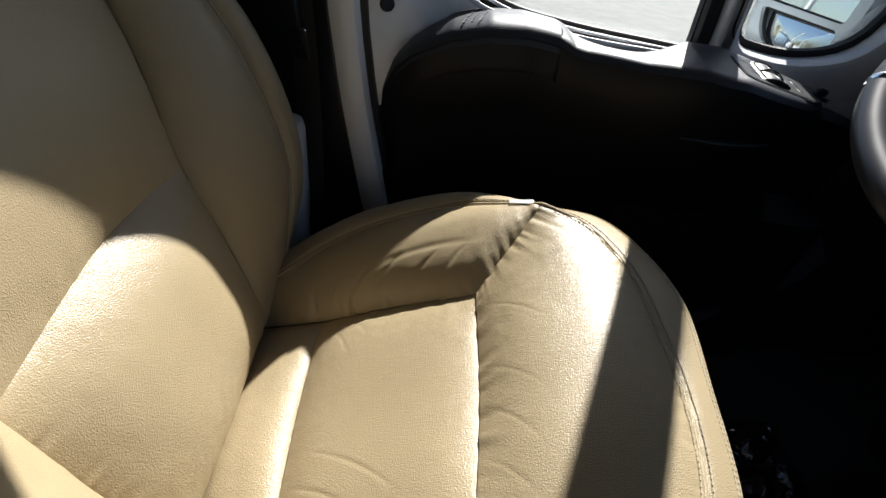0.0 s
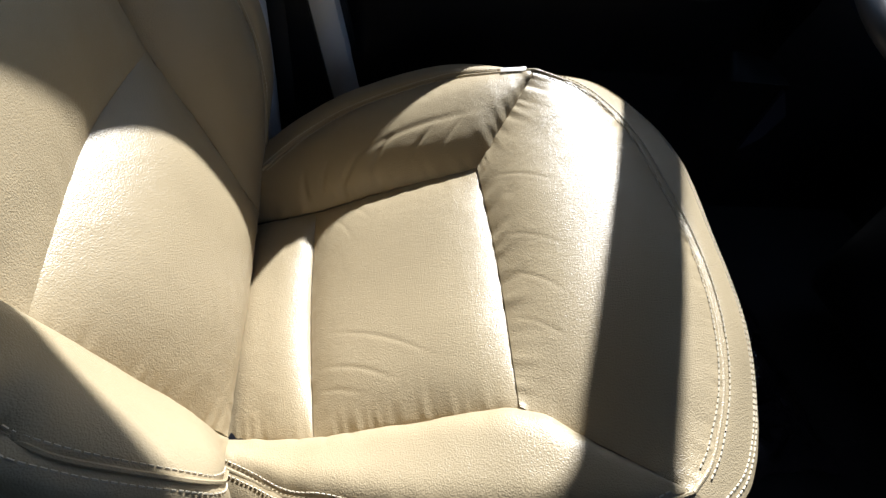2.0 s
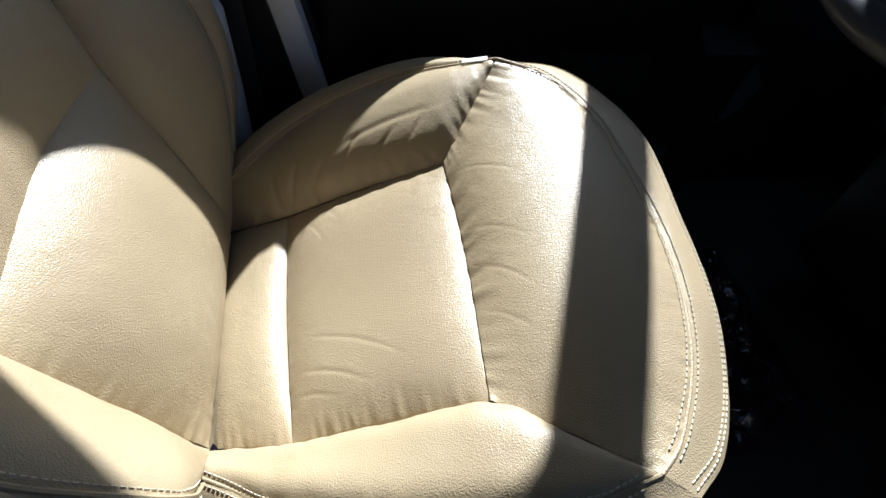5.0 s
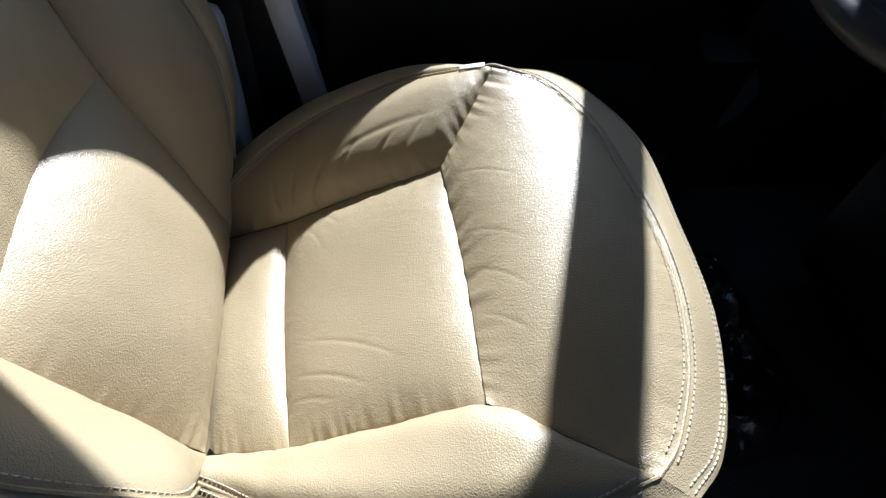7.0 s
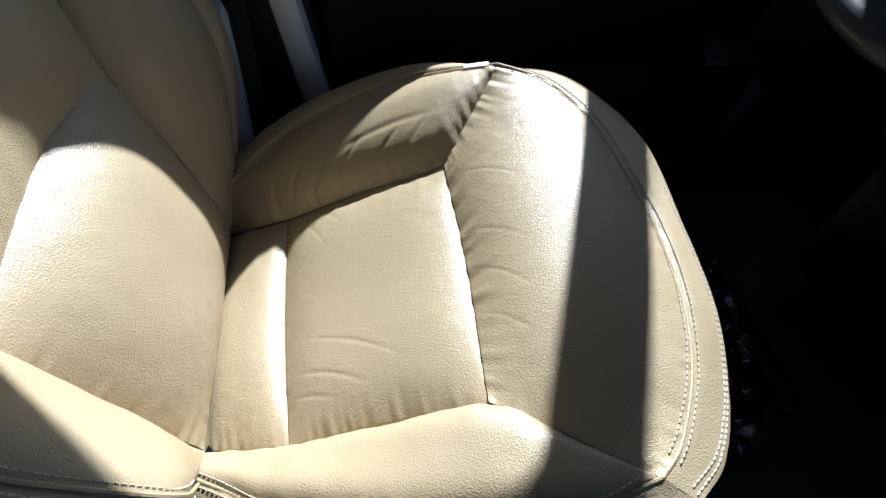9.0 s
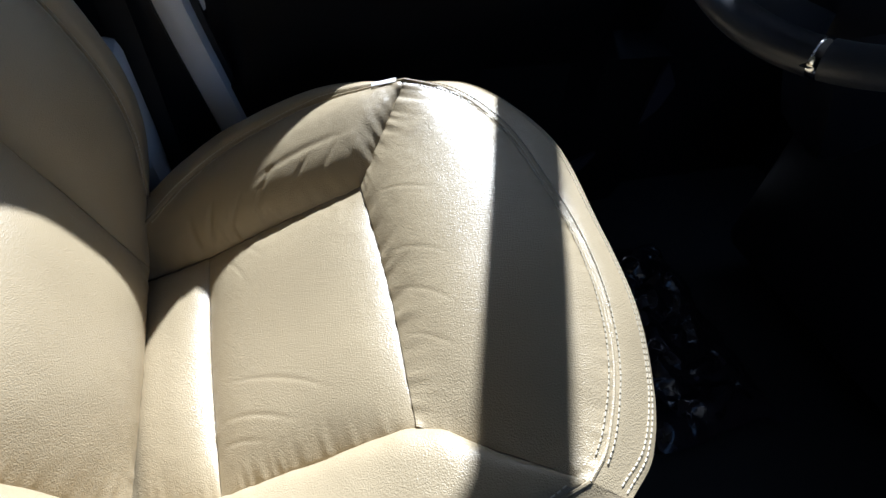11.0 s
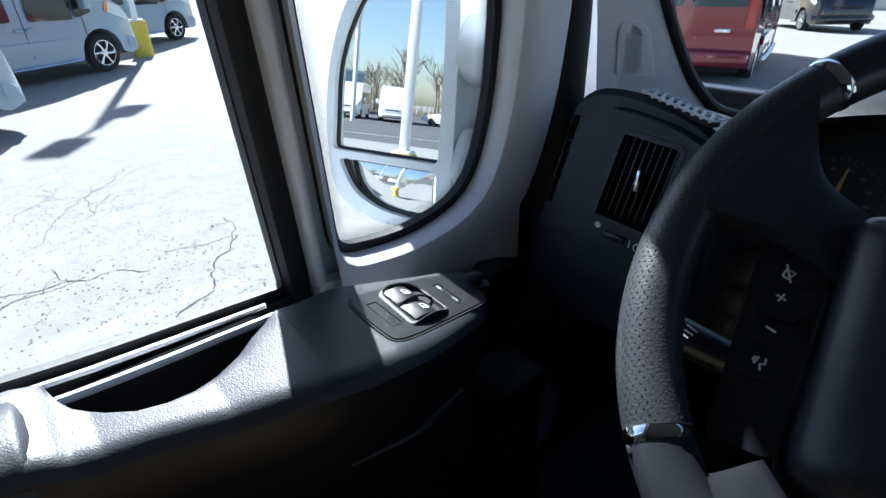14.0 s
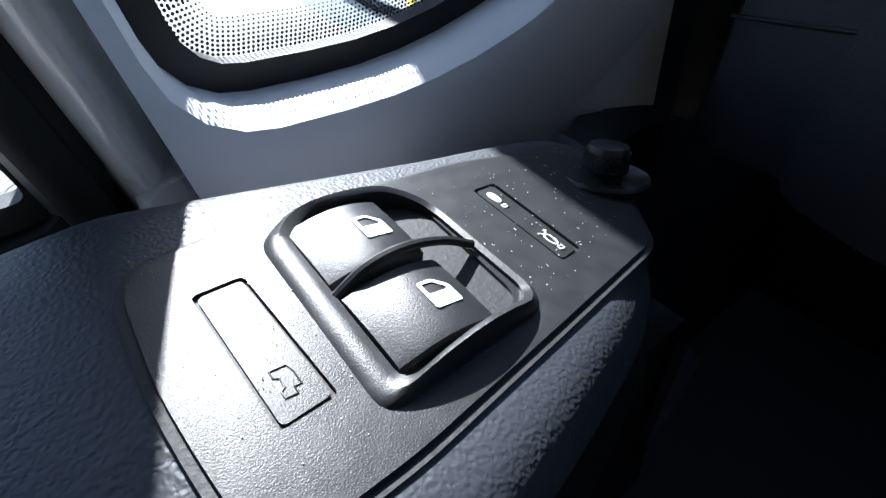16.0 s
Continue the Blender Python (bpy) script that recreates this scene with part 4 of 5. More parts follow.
# airbag cover
hub_o = rounded([(0.016, 0.06), (-0.001, 0.140), (-0.141, 0.086), (-0.144, 0.0), (-0.141, -0.086), (-0.001, -0.140), (0.016, -0.06)], [0.05, 0.016, 0.012, 0.02, 0.012, 0.016, 0.05])
secs = [[wl(-0.07 + (a + 0.07) * k, b * k, z) for a, b in hub_o] for k, z in ((1.0, -0.05), (1.0, 0.004), (0.985, 0.010), (0.95, 0.015), (0.85, 0.022), (0.6, 0.031), (0.3, 0.036), (0.01, 0.037))]
part("airbag_cover", grid_mesh(np.array(secs), close_v=True), BLACK_SOFT, wheel, "smooth dark airbag cover")
part("emblem", plate(rounded([(0.03, 0.0), (0.022, 0.022), (-0.012, 0.026), (-0.03, 0.0), (-0.012, -0.026), (0.022, -0.022)], 0.008), [rounded([(0.022, 0.0), (0.016, 0.016), (-0.009, 0.019), (-0.021, 0.0), (-0.009, -0.019), (0.016, -0.016)], 0.006)], 0.004, lambda a, b, d: wl(0.9 * a - 0.058, 0.85 * b, 0.0395 - d)), CHROME, wheel, "plain chrome badge outline")
part("emblem_core", plate(rounded([(0.014, 0.0), (0.008, 0.011), (-0.014, 0.0), (0.008, -0.011)], 0.003), [], 0.004, lambda a, b, d: wl(a - 0.058, b, 0.0400 - d)), CHROME, wheel, "plain chrome badge centre")
# button strip beside the airbag cover


def beside(s, o, z=0.0):
    """A spot s along the cover's edge and o out from it."""
    return Vector((-0.003 - 0.932 * s - 0.363 * o, 0.139 - 0.363 * s + 0.932 * o, z))


strip_o = rounded([(0.018, 0.003), (0.018, 0.040), (0.145, 0.036), (0.145, 0.003)], 0.008)
pod = part("button_strip", plate(strip_o, [], 0.02, lambda a, b, d: wheel_m @ beside(a, b, -0.006 - d)), BLACK_SOFT, wheel, "black button strip with white symbols")
for s0 in (0.040, 0.058, 0.078, 0.099):
    part("button", plate(rounded([(s0 - 0.0085, 0.008), (s0 + 0.0085, 0.008), (s0 + 0.0085, 0.036), (s0 - 0.0085, 0.036)], 0.003), [], 0.006, lambda a, b, d: wheel_m @ beside(a, b, -0.004 - d)), BLACK_SOFT, pod)
part("volume_rocker", plate(rounded([(0.064, 0.012), (0.072, 0.012), (0.072, 0.032), (0.064, 0.032)], 0.003), [], 0.006, lambda a, b, d: wheel_m @ beside(a, b, -0.001 - d)), DASH, pod, "raised volume rocker bar")


def sign(lines, at, size, parent, mm, r=0.0007, turn=0.0):
    bm = bmesh.new()
    c, s = math.cos(radians(turn)), math.sin(radians(turn))
    lines = [[(c * x - s * y, s * x + c * y) for x, y in line] for line in lines]
    for line in lines:
        tube([tuple(mm @ Vector((at[0] + x * size, at[1] + y * size, at[2]))) for x, y in line], r, None, 6, bm=bm)
    return part("symbol", bm, WHITE_INK, parent, "white printed symbol")


sign([[(-1, 0), (1, 0)], [(0, -1), (0, 1)]], beside(0.058, 0.022, -0.0034), 0.0028, pod, wheel_m)
sign([[(0, -1), (0, 1)]], beside(0.078, 0.022, -0.0034), 0.0028, pod, wheel_m)
sign([[(-1.2, 0.6), (0.6, 0.9), (0.6, -0.9), (-1.2, -0.6), (-1.2, 0.6)], [(-1.6, -1.4), (1.4, 1.4)]], beside(0.042, 0.022, -0.0034), 0.0028, pod, wheel_m)
sign([[(-1.4, -1), (-0.4, -0.2), (0.2, -0.9), (1.2, -0.4)], [(-0.9, 0.7), (0.7, 0.7)], [(-0.5, 1.2), (0.4, 1.2)]], beside(0.098, 0.022, -0.0034), 0.0028, pod, wheel_m)
part("column_cover", box((0.15, 0.13, 0.30), 0.03), BLACK_SOFT, wheel, "black steering column cover", m=wheel_m @ pose(-0.04, 0, -0.22))
# stalk with a printed end
stalk = part("stalk", tube([wl(-0.06, 0.06, -0.08), wl(-0.085, 0.12, -0.072), wl(-0.104, 0.182, -0.062)], [0.011, 0.010, 0.0135], 14, 14), BLACK_SOFT, wheel, "black control stalk")
bm = bmesh.new()
for i in range(3):
    box((0.0012, 0.008 - 0.002 * i, 0.0006), 0, (-0.097 - 0.0035 * i, 0.170, -0.0494), bm=bm)
part("stalk_marking", bm, WHITE_INK, stalk, "unreadable white stalk marking", smooth=False, m=wheel_m)

# ---- b pillar and seat belt ----


def pillar_x(z):
    return float(np.interp(z, [0.05, 0.2, 0.40, 0.58, 0.73, 0.85, 0.93, 1.0, 1.45], [-0.09, -0.12, -0.168, -0.208, -0.2325, -0.244, -0.272, -0.305, -0.5]))


pillar = thing("b_pillar", "grey plastic pillar trim beside the seat belt", "pillar trim", kind="structure")
rows = []
for z in np.linspace(0.20, 1.45, 26):
    cx = pillar_x(z)
    y = 0.640 + 0.02 * max(0, 0.6 - z) - 0.02 * max(0, z - 0.8)
    w = 0.0235 + 0.012 * max(0, 0.62 - z)
    rows.append([(cx + w, y + 0.055, z), (cx + w, y + 0.018, z), (cx + w * 0.8, y + 0.005, z), (cx + w * 0.3, y, z), (cx - w * 0.4, y + 0.002, z), (cx - w, y + 0.012, z), (cx - w * 1.1, y + 0.055, z)])
part("pillar_cover", grid_mesh(np.array(rows), close_v=True), GREY, pillar, "pale grey pillar edge")
rows = []
for z in np.linspace(0.10, 1.45, 20):
    cx = pillar_x(z) - 0.028
    rows.append([(cx, 0.655, z), (cx - 0.05, 0.660, z), (cx - 0.16, 0.665, z), (cx - 0.2, 0.70, z), (cx, 0.70, z)])
part("pillar_inner", grid_mesh(np.array(rows), close_v=True), BLACK_SOFT, pillar, "black inner pillar cover")
rows = []
for z in np.linspace(0.05, 1.45, 20):
    cx = pillar_x(z) + 0.024
    rows.append([(cx + 0.010, 0.678, z), (cx - 0.010, 0.672, z), (cx - 0.010, 0.80, z), (cx + 0.017, 0.80, z)])
part("door_seal", grid_mesh(np.array(rows), close_v=True), RUBBER, pillar, "black rubber door seal")
part("lower_cover", box((0.14, 0.10, 0.32), 0.02), GREY, pillar, "pale grey lower pillar cover", m=pose(-0.352, 0.575, 0.43, 8, 0, 0))
belt = thing("seat_belt", "black seat belt webbing with steel latch plate hanging at the pillar", "seat belt")
web = curve([(-0.40, 0.622, 1.30), (-0.33, 0.622, 1.0), (-0.298, 0.615, 0.80), (-0.280, 0.605, 0.60), (-0.27, 0.60, 0.25)], 40)
g = np.array([[p + np.array((dx, dx * -0.5, 0)) + np.array((0.0, dy, 0)) for dx, dy in ((-0.023, 0), (0.0, -0.002), (0.023, 0), (0.023, 0.0016), (0.0, -0.0004), (-0.023, 0.0016))] for p in web])
part("webbing", grid_mesh(g, close_v=True), WEB, belt, "black woven webbing")
part("latch_housing", box((0.030, 0.012, 0.045), 0.004), BLACK_SOFT, belt, "black latch housing", m=pose(-0.304, 0.606, 0.748, 5, -8, -25))
part("latch_plate", plate(rounded([(-0.013, -0.024), (0.013, -0.024), (0.015, 0.024), (-0.015, 0.024)], 0.005), [rounded([(-0.0075, -0.016), (0.0075, -0.016), (0.0075, 0.004), (-0.0075, 0.004)], 0.002)], 0.003, lambda a, b, d: (a, d, b)), CHROME, belt, "steel latch plate", m=pose(-0.290, 0.598, 0.704, 5, -8, -25))

# ---- dashboard ----
dash = thing("dashboard", "dark slate plastic dashboard with square air vents", "dashboard")
rows = []
for y in np.linspace(0.45, -1.03, 30):
    rows.append([(0.98, y, 0.60), (0.93, y, 0.66), (0.90, y, 0.74), (0.905, y, 0.82), (0.94, y, 0.868), (1.02, y, 0.885), (1.20, y, 0.88), (1.335, y, 0.86), (1.335, y, 0.60)])
part("dash_body", grid_mesh(np.array(rows), close_v=True), DASH, dash, "dark slate dash body")
part("dash_lower", box((0.34, 1.45, 0.55), 0.04), BLACK_SOFT, dash, "black lower dash", m=pose(1.08, -0.28, 0.36))
# corner vent pod
pod_o = rounded([(0.448, 0.70), (0.452, 0.874), (0.50, 0.899), (0.572, 0.911), (0.604, 0.912), (0.614, 0.80), (0.622, 0.66), (0.55, 0.645), (0.48, 0.66)], [0.03, 0.03, 0.03, 0.03, 0.010, 0.01, 0.02, 0.03, 0.03])
vent_hole = rounded([(0.510, 0.778), (0.499, 0.884), (0.576, 0.890), (0.591, 0.784)], 0.006)


def pod_face(a, b, d):
    return (0.742 + 0.22 * (b - 0.83) + d, a, b)


part("vent_pod", plate(pod_o, [vent_hole], 0.018, lambda a, b, d: pod_face(a, b, d - 0.010)), DASH, dash, "slate bezel round the corner vent")
wide_o = rounded([(0.450, 0.66), (0.452, 0.876), (0.504, 0.908), (0.553, 0.918), (0.595, 0.924), (0.635, 0.922), (0.660, 0.904), (0.667, 0.83), (0.681, 0.745), (0.683, 0.66)], [0.02, 0.03, 0.03, 0.03, 0.03, 0.02, 0.015, 0.02, 0.01, 0.01])
slot_o = rounded([(0.6490, 0.893), (0.6600, 0.892), (0.6770, 0.772), (0.6660, 0.774)], 0.002)
part("pod_body", plate(wide_o, [vent_hole, slot_o], 0.006, lambda a, b, d: pod_face(a, b, d + 0.006)), DASH, dash, "slate corner pod beside the door")
shell = [[pod_face(a, b, 0.006) for a, b in wide_o], [pod_face(a, b, 0.016) for a, b in grow(wide_o, 0.006)], [(1.0, a, b - 0.06) for a, b in grow(wide_o, 0.006)]]
part("pod_shell", grid_mesh(np.array(shell), close_v=True), DASH, dash, "slate pod shell")
part("pod_seam", tube([pod_face(0.685, 0.736, 0.005), pod_face(0.62, 0.741, 0.005), pod_face(0.57, 0.748, 0.003)], 0.0014, 20, 6), RUBBER, dash, "dark panel joint")
vent = part("air_vent", plate(grow(vent_hole, 0.003), [grow(vent_hole, -0.003)], 0.03, lambda a, b, d: pod_face(a, b, d - 0.011)), BLACK_SOFT, dash, "square black air vent")
part("vent_duct", plate(vent_hole, [], 0.004, lambda a, b, d: pod_face(a, b, d + 0.045)), RUBBER, vent)
for i in range(8):
    y = 0.513 + i * 0.0093
    part("vent_slat", box((0.024, 0.0020, 0.104), 0.0008), BLACK_SOFT, vent, m=Matrix.Translation(pod_face(y, 0.834, 0.010)) @ Euler((radians(7), radians(12.4), 0)).to_matrix().to_4x4())
part("vent_tab", box((0.014, 0.0075, 0.028), 0.003), CHROME, vent, "bright vent adjuster tab", m=Matrix.Translation(pod_face(0.541, 0.837, -0.008)) @ Euler((0, radians(12.4), 0)).to_matrix().to_4x4())
part("vent_wheel", box((0.010, 0.030, 0.009), 0.003), BLACK_SOFT, vent, "ridged vent wheel", m=Matrix.Translation(pod_face(0.553, 0.765, -0.010)) @ Euler((0, radians(12.4), 0)).to_matrix().to_4x4())
part("vent_mark", lathe([(0.0001, 0), (0.0042, 0), (0.0042, -0.001)], 16), WHITE_INK, vent, "white dot", m=Matrix.Translation(pod_face(0.5797, 0.7735, -0.0112)) @ Euler((0, radians(-90), 0)).to_matrix().to_4x4())
bm = tube([pod_face(0.521 + 0.0045 * math.cos(a), 0.762 + 0.0045 * math.sin(a), -0.0112) for a in np.linspace(0, 2 * math.pi, 16)], 0.0009, None, 6)
tube([pod_face(0.532, 0.759, -0.0112), pod_face(0.532, 0.768, -0.0112)], 0.001, None, 6, bm=bm)
part("vent_mark", bm, WHITE_INK, vent, "white open and closed mark")
# demister slots on top and beside
top_g = part("demister_frame", plate(rounded([(0.764, 0.484), (0.782, 0.480), (0.800, 0.570), (0.782, 0.577)], 0.006), [], 0.006, lambda a, b, d: (a, b, 0.9275 + 0.17 * min(0, b - 0.575) - d)), RUBBER, dash, "slotted windscreen demister")
for i in range(8):
    y = 0.489 + i * 0.0110
    part("demister_rib", box((0.024, 0.0042, 0.005), 0.001), GREY, top_g, "pale demister rib", m=pose(0.773 + 0.18 * (y - 0.484), y, 0.9285 + 0.17 * min(0, y - 0.575), 0, 0, 14))
part("demister_rim", tube([(a, b, 0.930 + 0.17 * min(0, b - 0.575)) for a, b in rounded([(0.762, 0.481), (0.783, 0.477), (0.803, 0.572), (0.781, 0.580)], 0.006) + [(0.7622, 0.4825)]], 0.0016, 60, 6), GREY, top_g, "pale demister rim")
side_g = part("side_demister", plate(grow(slot_o, 0.002), [], 0.004, lambda a, b, d: pod_face(a, b, d + 0.022)), RUBBER, dash, "slotted door demister")
for i in range(6):
    z = 0.785 + i * 0.0185
    part("demister_rib", box((0.010, 0.012, 0.0020), 0.0006), BLACK_SOFT, side_g, m=Matrix.Translation(pod_face(0.6715 - 0.142 * (z - 0.774), z, 0.013)))
# gauge binnacle
rows = []
for i, y in enumerate(np.linspace(0.455, -0.06, 26)):
    k = math.sin(math.pi * i / 25) ** 0.35
    rows.append([(0.84, y, 0.86 + 0.075 * k), (0.82, y, 0.868 + 0.078 * k), (0.84, y, 0.875 + 0.082 * k), (0.90, y, 0.878 + 0.084 * k), (1.0, y, 0.87 + 0.05 * k), (1.05, y, 0.86)])
part("gauge_hood", grid_mesh(np.array(rows)), BLACK, dash, "grained hood over the gauges")
part("gauge_panel", box((0.01, 0.50, 0.24), 0.004), RUBBER, dash, "black gauge panel", m=pose(0.907, 0.20, 0.815, 0, 14, 0))
GAUGE_M = pose(0.896, 0.381, 0.818, 0, 14, 0) @ pose(0, 0, 0, 90, 0, -90)
bm = bmesh.new()
for i in range(27):
    a = radians(-35 + i * 9.6)
    r0 = 0.043 if i % 3 else 0.040
    tube([(r0 * math.cos(a), r0 * math.sin(a), 0), (0.046 * math.cos(a), 0.046 * math.sin(a), 0)], 0.00045, None, 4, bm=bm)
    if i % 3 == 0:
        box((0.006, 0.0035, 0.0004), 0, (0.033 * math.cos(a), 0.033 * math.sin(a), 0), bm=bm)
gauge = part("gauge", bm, material("dim_grey_print", (0.14, 0.15, 0.17), 0.6), dash, "round speed gauge with white ticks", m=GAUGE_M)
part("gauge_needle", tube([(0, 0, 0.003), (0.004, 0.034, 0.003)], [0.003, 0.001], 6, 6), material("amber_needle", (0.6, 0.42, 0.2), 0.5), gauge, "amber needle")
part("display_panel", box((0.006, 0.10, 0.085), 0.003), BLACK_SOFT, dash, "dark grey display panel", m=pose(0.897, 0.285, 0.848, 0, 14, 0))
RED = glow_material("red_display", (1.0, 0.05, 0.03), 0.3)
for words, y, z in (("Apr", 0.303, 0.858), ("52", 0.313, 0.833)):
    me = text_mesh(words, 0.0125)
    me.materials.clear()
    me.materials.append(RED)
    part("display_text", me, RED, dash, "red lit display characters", m=pose(0.8915, y, z, 0, 14, 0) @ pose(0, 0, 0, 90, 0, -90))
# switch block left of the column
blk = part("switch_block", box((0.02, 0.095, 0.12), 0.006), DASH, dash, "slate switch block", m=pose(0.80, 0.455, 0.70, 0, 14, 0))
for dy, dz in ((-0.022, 0.038), (0.022, 0.038), (-0.022, 0.0), (0.022, 0.0), (-0.022, -0.038), (0.022, -0.038)):
    part("block_button", box((0.008, 0.038, 0.032), 0.002), BLACK_SOFT, blk, m=pose(-0.010, dy, dz))

BLOCK_M = pose(0.80, 0.455, 0.70, 0, 14, 0) @ Matrix(((0, 0, -1, -0.0145), (-1, 0, 0, 0.022), (0, 1, 0, 0.038), (0, 0, 0, 1)))
sign([[(-1, 0), (1, 0)], [(0, -1), (0, 1)], [(-0.7, -0.7), (0.7, 0.7)], [(-0.7, 0.7), (0.7, -0.7)]], (0, 0, 0), 0.005, dash, BLOCK_M, 0.0009)

# ---- windscreen pillar and glass ----
apil = thing("a_pillar", "pale grey windscreen pillar trim with a speaker grille", "pillar trim", kind="structure")


def ap(a, b, d):
    """The pillar's face: it leans back and turns inward to the cab."""
    return (0.885 - 0.25 * (b - 0.93) + 2.5 * (0.69 - a) + d, a, b)


EDGE = [(0.590, 0.825), (0.6167, 0.8479), (0.6311, 0.8819), (0.6402, 0.9125), (0.6511, 0.9676), (0.6590, 1.0174), (0.6652, 1.0628), (0.673, 1.18), (0.682, 1.50)]
ap_o = rounded([(0.702, 0.80), (0.590, 0.80)] + EDGE + [(0.694, 1.50), (0.6975, 1.0)], 0.006)
GRILLE = rounded([(0.6837, 0.9242), (0.6618, 0.9147), (0.6656, 0.9783), (0.6704, 0.9927), (0.6778, 0.9961), (0.6816, 0.9848)], [0.002, 0.002, 0.004, 0.004, 0.004, 0.004])
part("pillar_trim", plate(ap_o, [GRILLE], 0.02, ap), GREY, apil, "pale grey pillar trim")
grille = part("speaker_grille", plate(grow(GRILLE, 0.0015), [grow(GRILLE, -0.0030)], 0.012, lambda a, b, d: ap(a, b, d - 0.006)), GREY, apil, "raised grey speaker grille frame")
part("grille_back", plate(GRILLE, [], 0.004, lambda a, b, d: ap(a, b, d + 0.006)), GREY, grille)
for i in range(18):
    f = i / 17
    c0, c1 = Vector(ap(0.6787 - 0.0019 * f, 0.9290 + 0.0545 * f, 0.004)), Vector(ap(0.6652 + 0.0045 * f, 0.9235 + 0.0580 * f, 0.004))
    part("grille_bar", tube([tuple(c0), tuple(c1)], 0.0009, 2, 6), GREY, grille)
part("screen_seal", tube([ap(a - 0.002, b, 0.006) for a, b in EDGE], 0.010, 60, 10), RUBBER, apil, "black windscreen edge")
rows = [[(0.803 - 0.06 * max(0, z - 1.0) + dx, y, z) for dx, y in ((0.0, 0.750), (0.002, 0.728), (0.014, 0.712), (0.030, 0.706), (0.048, 0.708), (0.066, 0.722))] for z in np.linspace(0.62, 1.48, 20)]
part("side_gap", grid_mesh(np.array(rows)), RUBBER, apil, "black door seal")
screen = thing("windscreen", "clear raked windscreen glass", "windscreen", kind="structure")
part("screen_glass", plate([(-1.05, 0.84), (0.80, 0.84), (0.74, 1.52), (-1.0, 1.52)], [], 0.005, lambda a, b, d: (1.33 - 0.55 * (b - 0.84) + d, a, b)), GLASS, screen, smooth=False).visible_shadow = False
SILL = material("pale_violet_grey_sill", (0.05, 0.05, 0.075), 0.4, vary=0.1)
body = thing("body_side", "pale body side ahead of the driver door", "body panel", kind="structure")
part("kick_panel", box((0.60, 0.04, 0.93), 0.01), BLACK_SOFT, body, "black kick panel", m=pose(1.06, 0.80, 0.40))
for o in ([(0.485, 0.12), (0.535, 0.205), (0.60, 0.235), (0.575, 0.19), (0.545, 0.17)], [(0.685, 0.30), (0.70, 0.46), (0.745, 0.40), (0.725, 0.34)]):
    part("sill_edge", plate(rounded(o, 0.008), [], 0.01, lambda a, b, d: (a + 0.03, 0.645 + d, b)), SILL, body, "pale sill edge in the door gap")
part("roof_rail", box((2.3, 0.12, 0.16), 0.03), HEAD, body, "grey roof edge", m=pose(-0.2, 0.70, 1.48))
part("pillar_outer", box((0.13, 0.05, 0.72), 0.02), PAINT, body, "painted pillar", m=pose(0.868, 0.785, 1.14, 0, -23, 0))

# ---- crumpled plastic on the floor ----
random.seed(3)
N = 70
g = np.zeros((N, N, 3))
for i in range(N):
    for j in range(N):
        u, v = i / (N - 1), j / (N - 1)
        x, y = 0.36 + 0.44 * u, 0.02 + 0.50 * v
        p = Vector((x * 9, y * 9, 0.3))
        h = 0.05 * abs(noise.noise(p)) + 0.035 * abs(noise.noise(p * 2.3 + Vector((3, 1, 0)))) + 0.007 * abs(noise.noise(p * 6))
        edge = min(u, 1 - u, v, 1 - v) * 6
        g[i, j] = (x + 0.02 * noise.noise(p * 1.7), y + 0.02 * noise.noise(p * 1.7 + Vector((9, 0, 0))), 0.012 + h * min(1, edge) * (0.7 + 0.9 * v))
FOIL = material("dark_shiny_plastic_film", (0.022, 0.018, 0.024), 0.17, vary=0.3, coat=0.5)
tagged(part("floor_cover", grid_mesh(g), FOIL, None, "crumpled dark shiny plastic sheet on the floor"), "", "plastic sheet")
# ---- door mirror ----
MN = Vector((-0.949, -0.2869, 0.1304)).normalized()
MW = Vector((0, 0, 1)).cross(MN).normalized()
MV = MN.cross(MW)
M0 = Vector((0.66, 0.92, 0.86))


def mp(a, b, d=0.0):
    return tuple(M0 + MW * a + MV * b - MN * d)


MIRROR = material("mirror_silver", (0.9, 0.92, 0.93), 0.02, 1.0, vary=0.0)
MIRROR.node_tree.nodes["Principled BSDF"].inputs["Roughness"].default_value = 0.0
for link in list(MIRROR.node_tree.links):
    if link.to_socket.name == "Roughness":
        MIRROR.node_tree.links.remove(link)
SHELL = material("silver_white_mirror_shell", (0.62, 0.66, 0.68), 0.35, vary=0.04, coat=0.5)
mirror = thing("door_mirror", "tall silver white door mirror with two glasses", "side mirror")
main_o = rounded([(-0.124, -0.061), (0.088, -0.057), (0.092, 0.11), (0.090, 0.196), (0.05, 0.207), (-0.02, 0.204), (-0.058, 0.178), (-0.090, 0.13), (-0.113, 0.07)], [0.012, 0.012, 0.03, 0.016, 0.02, 0.03, 0.03, 0.03, 0.03])
low_o = rounded([(-0.112, -0.074), (0.086, -0.069), (0.086, -0.142), (0.045, -0.154), (-0.03, -0.150), (-0.085, -0.125)], [0.012, 0.012, 0.02, 0.02, 0.03, 0.03])
house = rounded([(-0.136, -0.01), (-0.131, -0.10), (-0.108, -0.148), (-0.022, -0.173), (0.072, -0.166), (0.112, -0.135), (0.115, 0.16), (0.106, 0.216), (0.05, 0.223), (-0.03, 0.219), (-0.072, 0.190), (-0.104, 0.137), (-0.126, 0.07)], 0.025)
part("mirror_frame", plate(house, [main_o, low_o], 0.022, lambda a, b, d: mp(a, b, d - 0.012)), SHELL, mirror, "pale mirror rim")
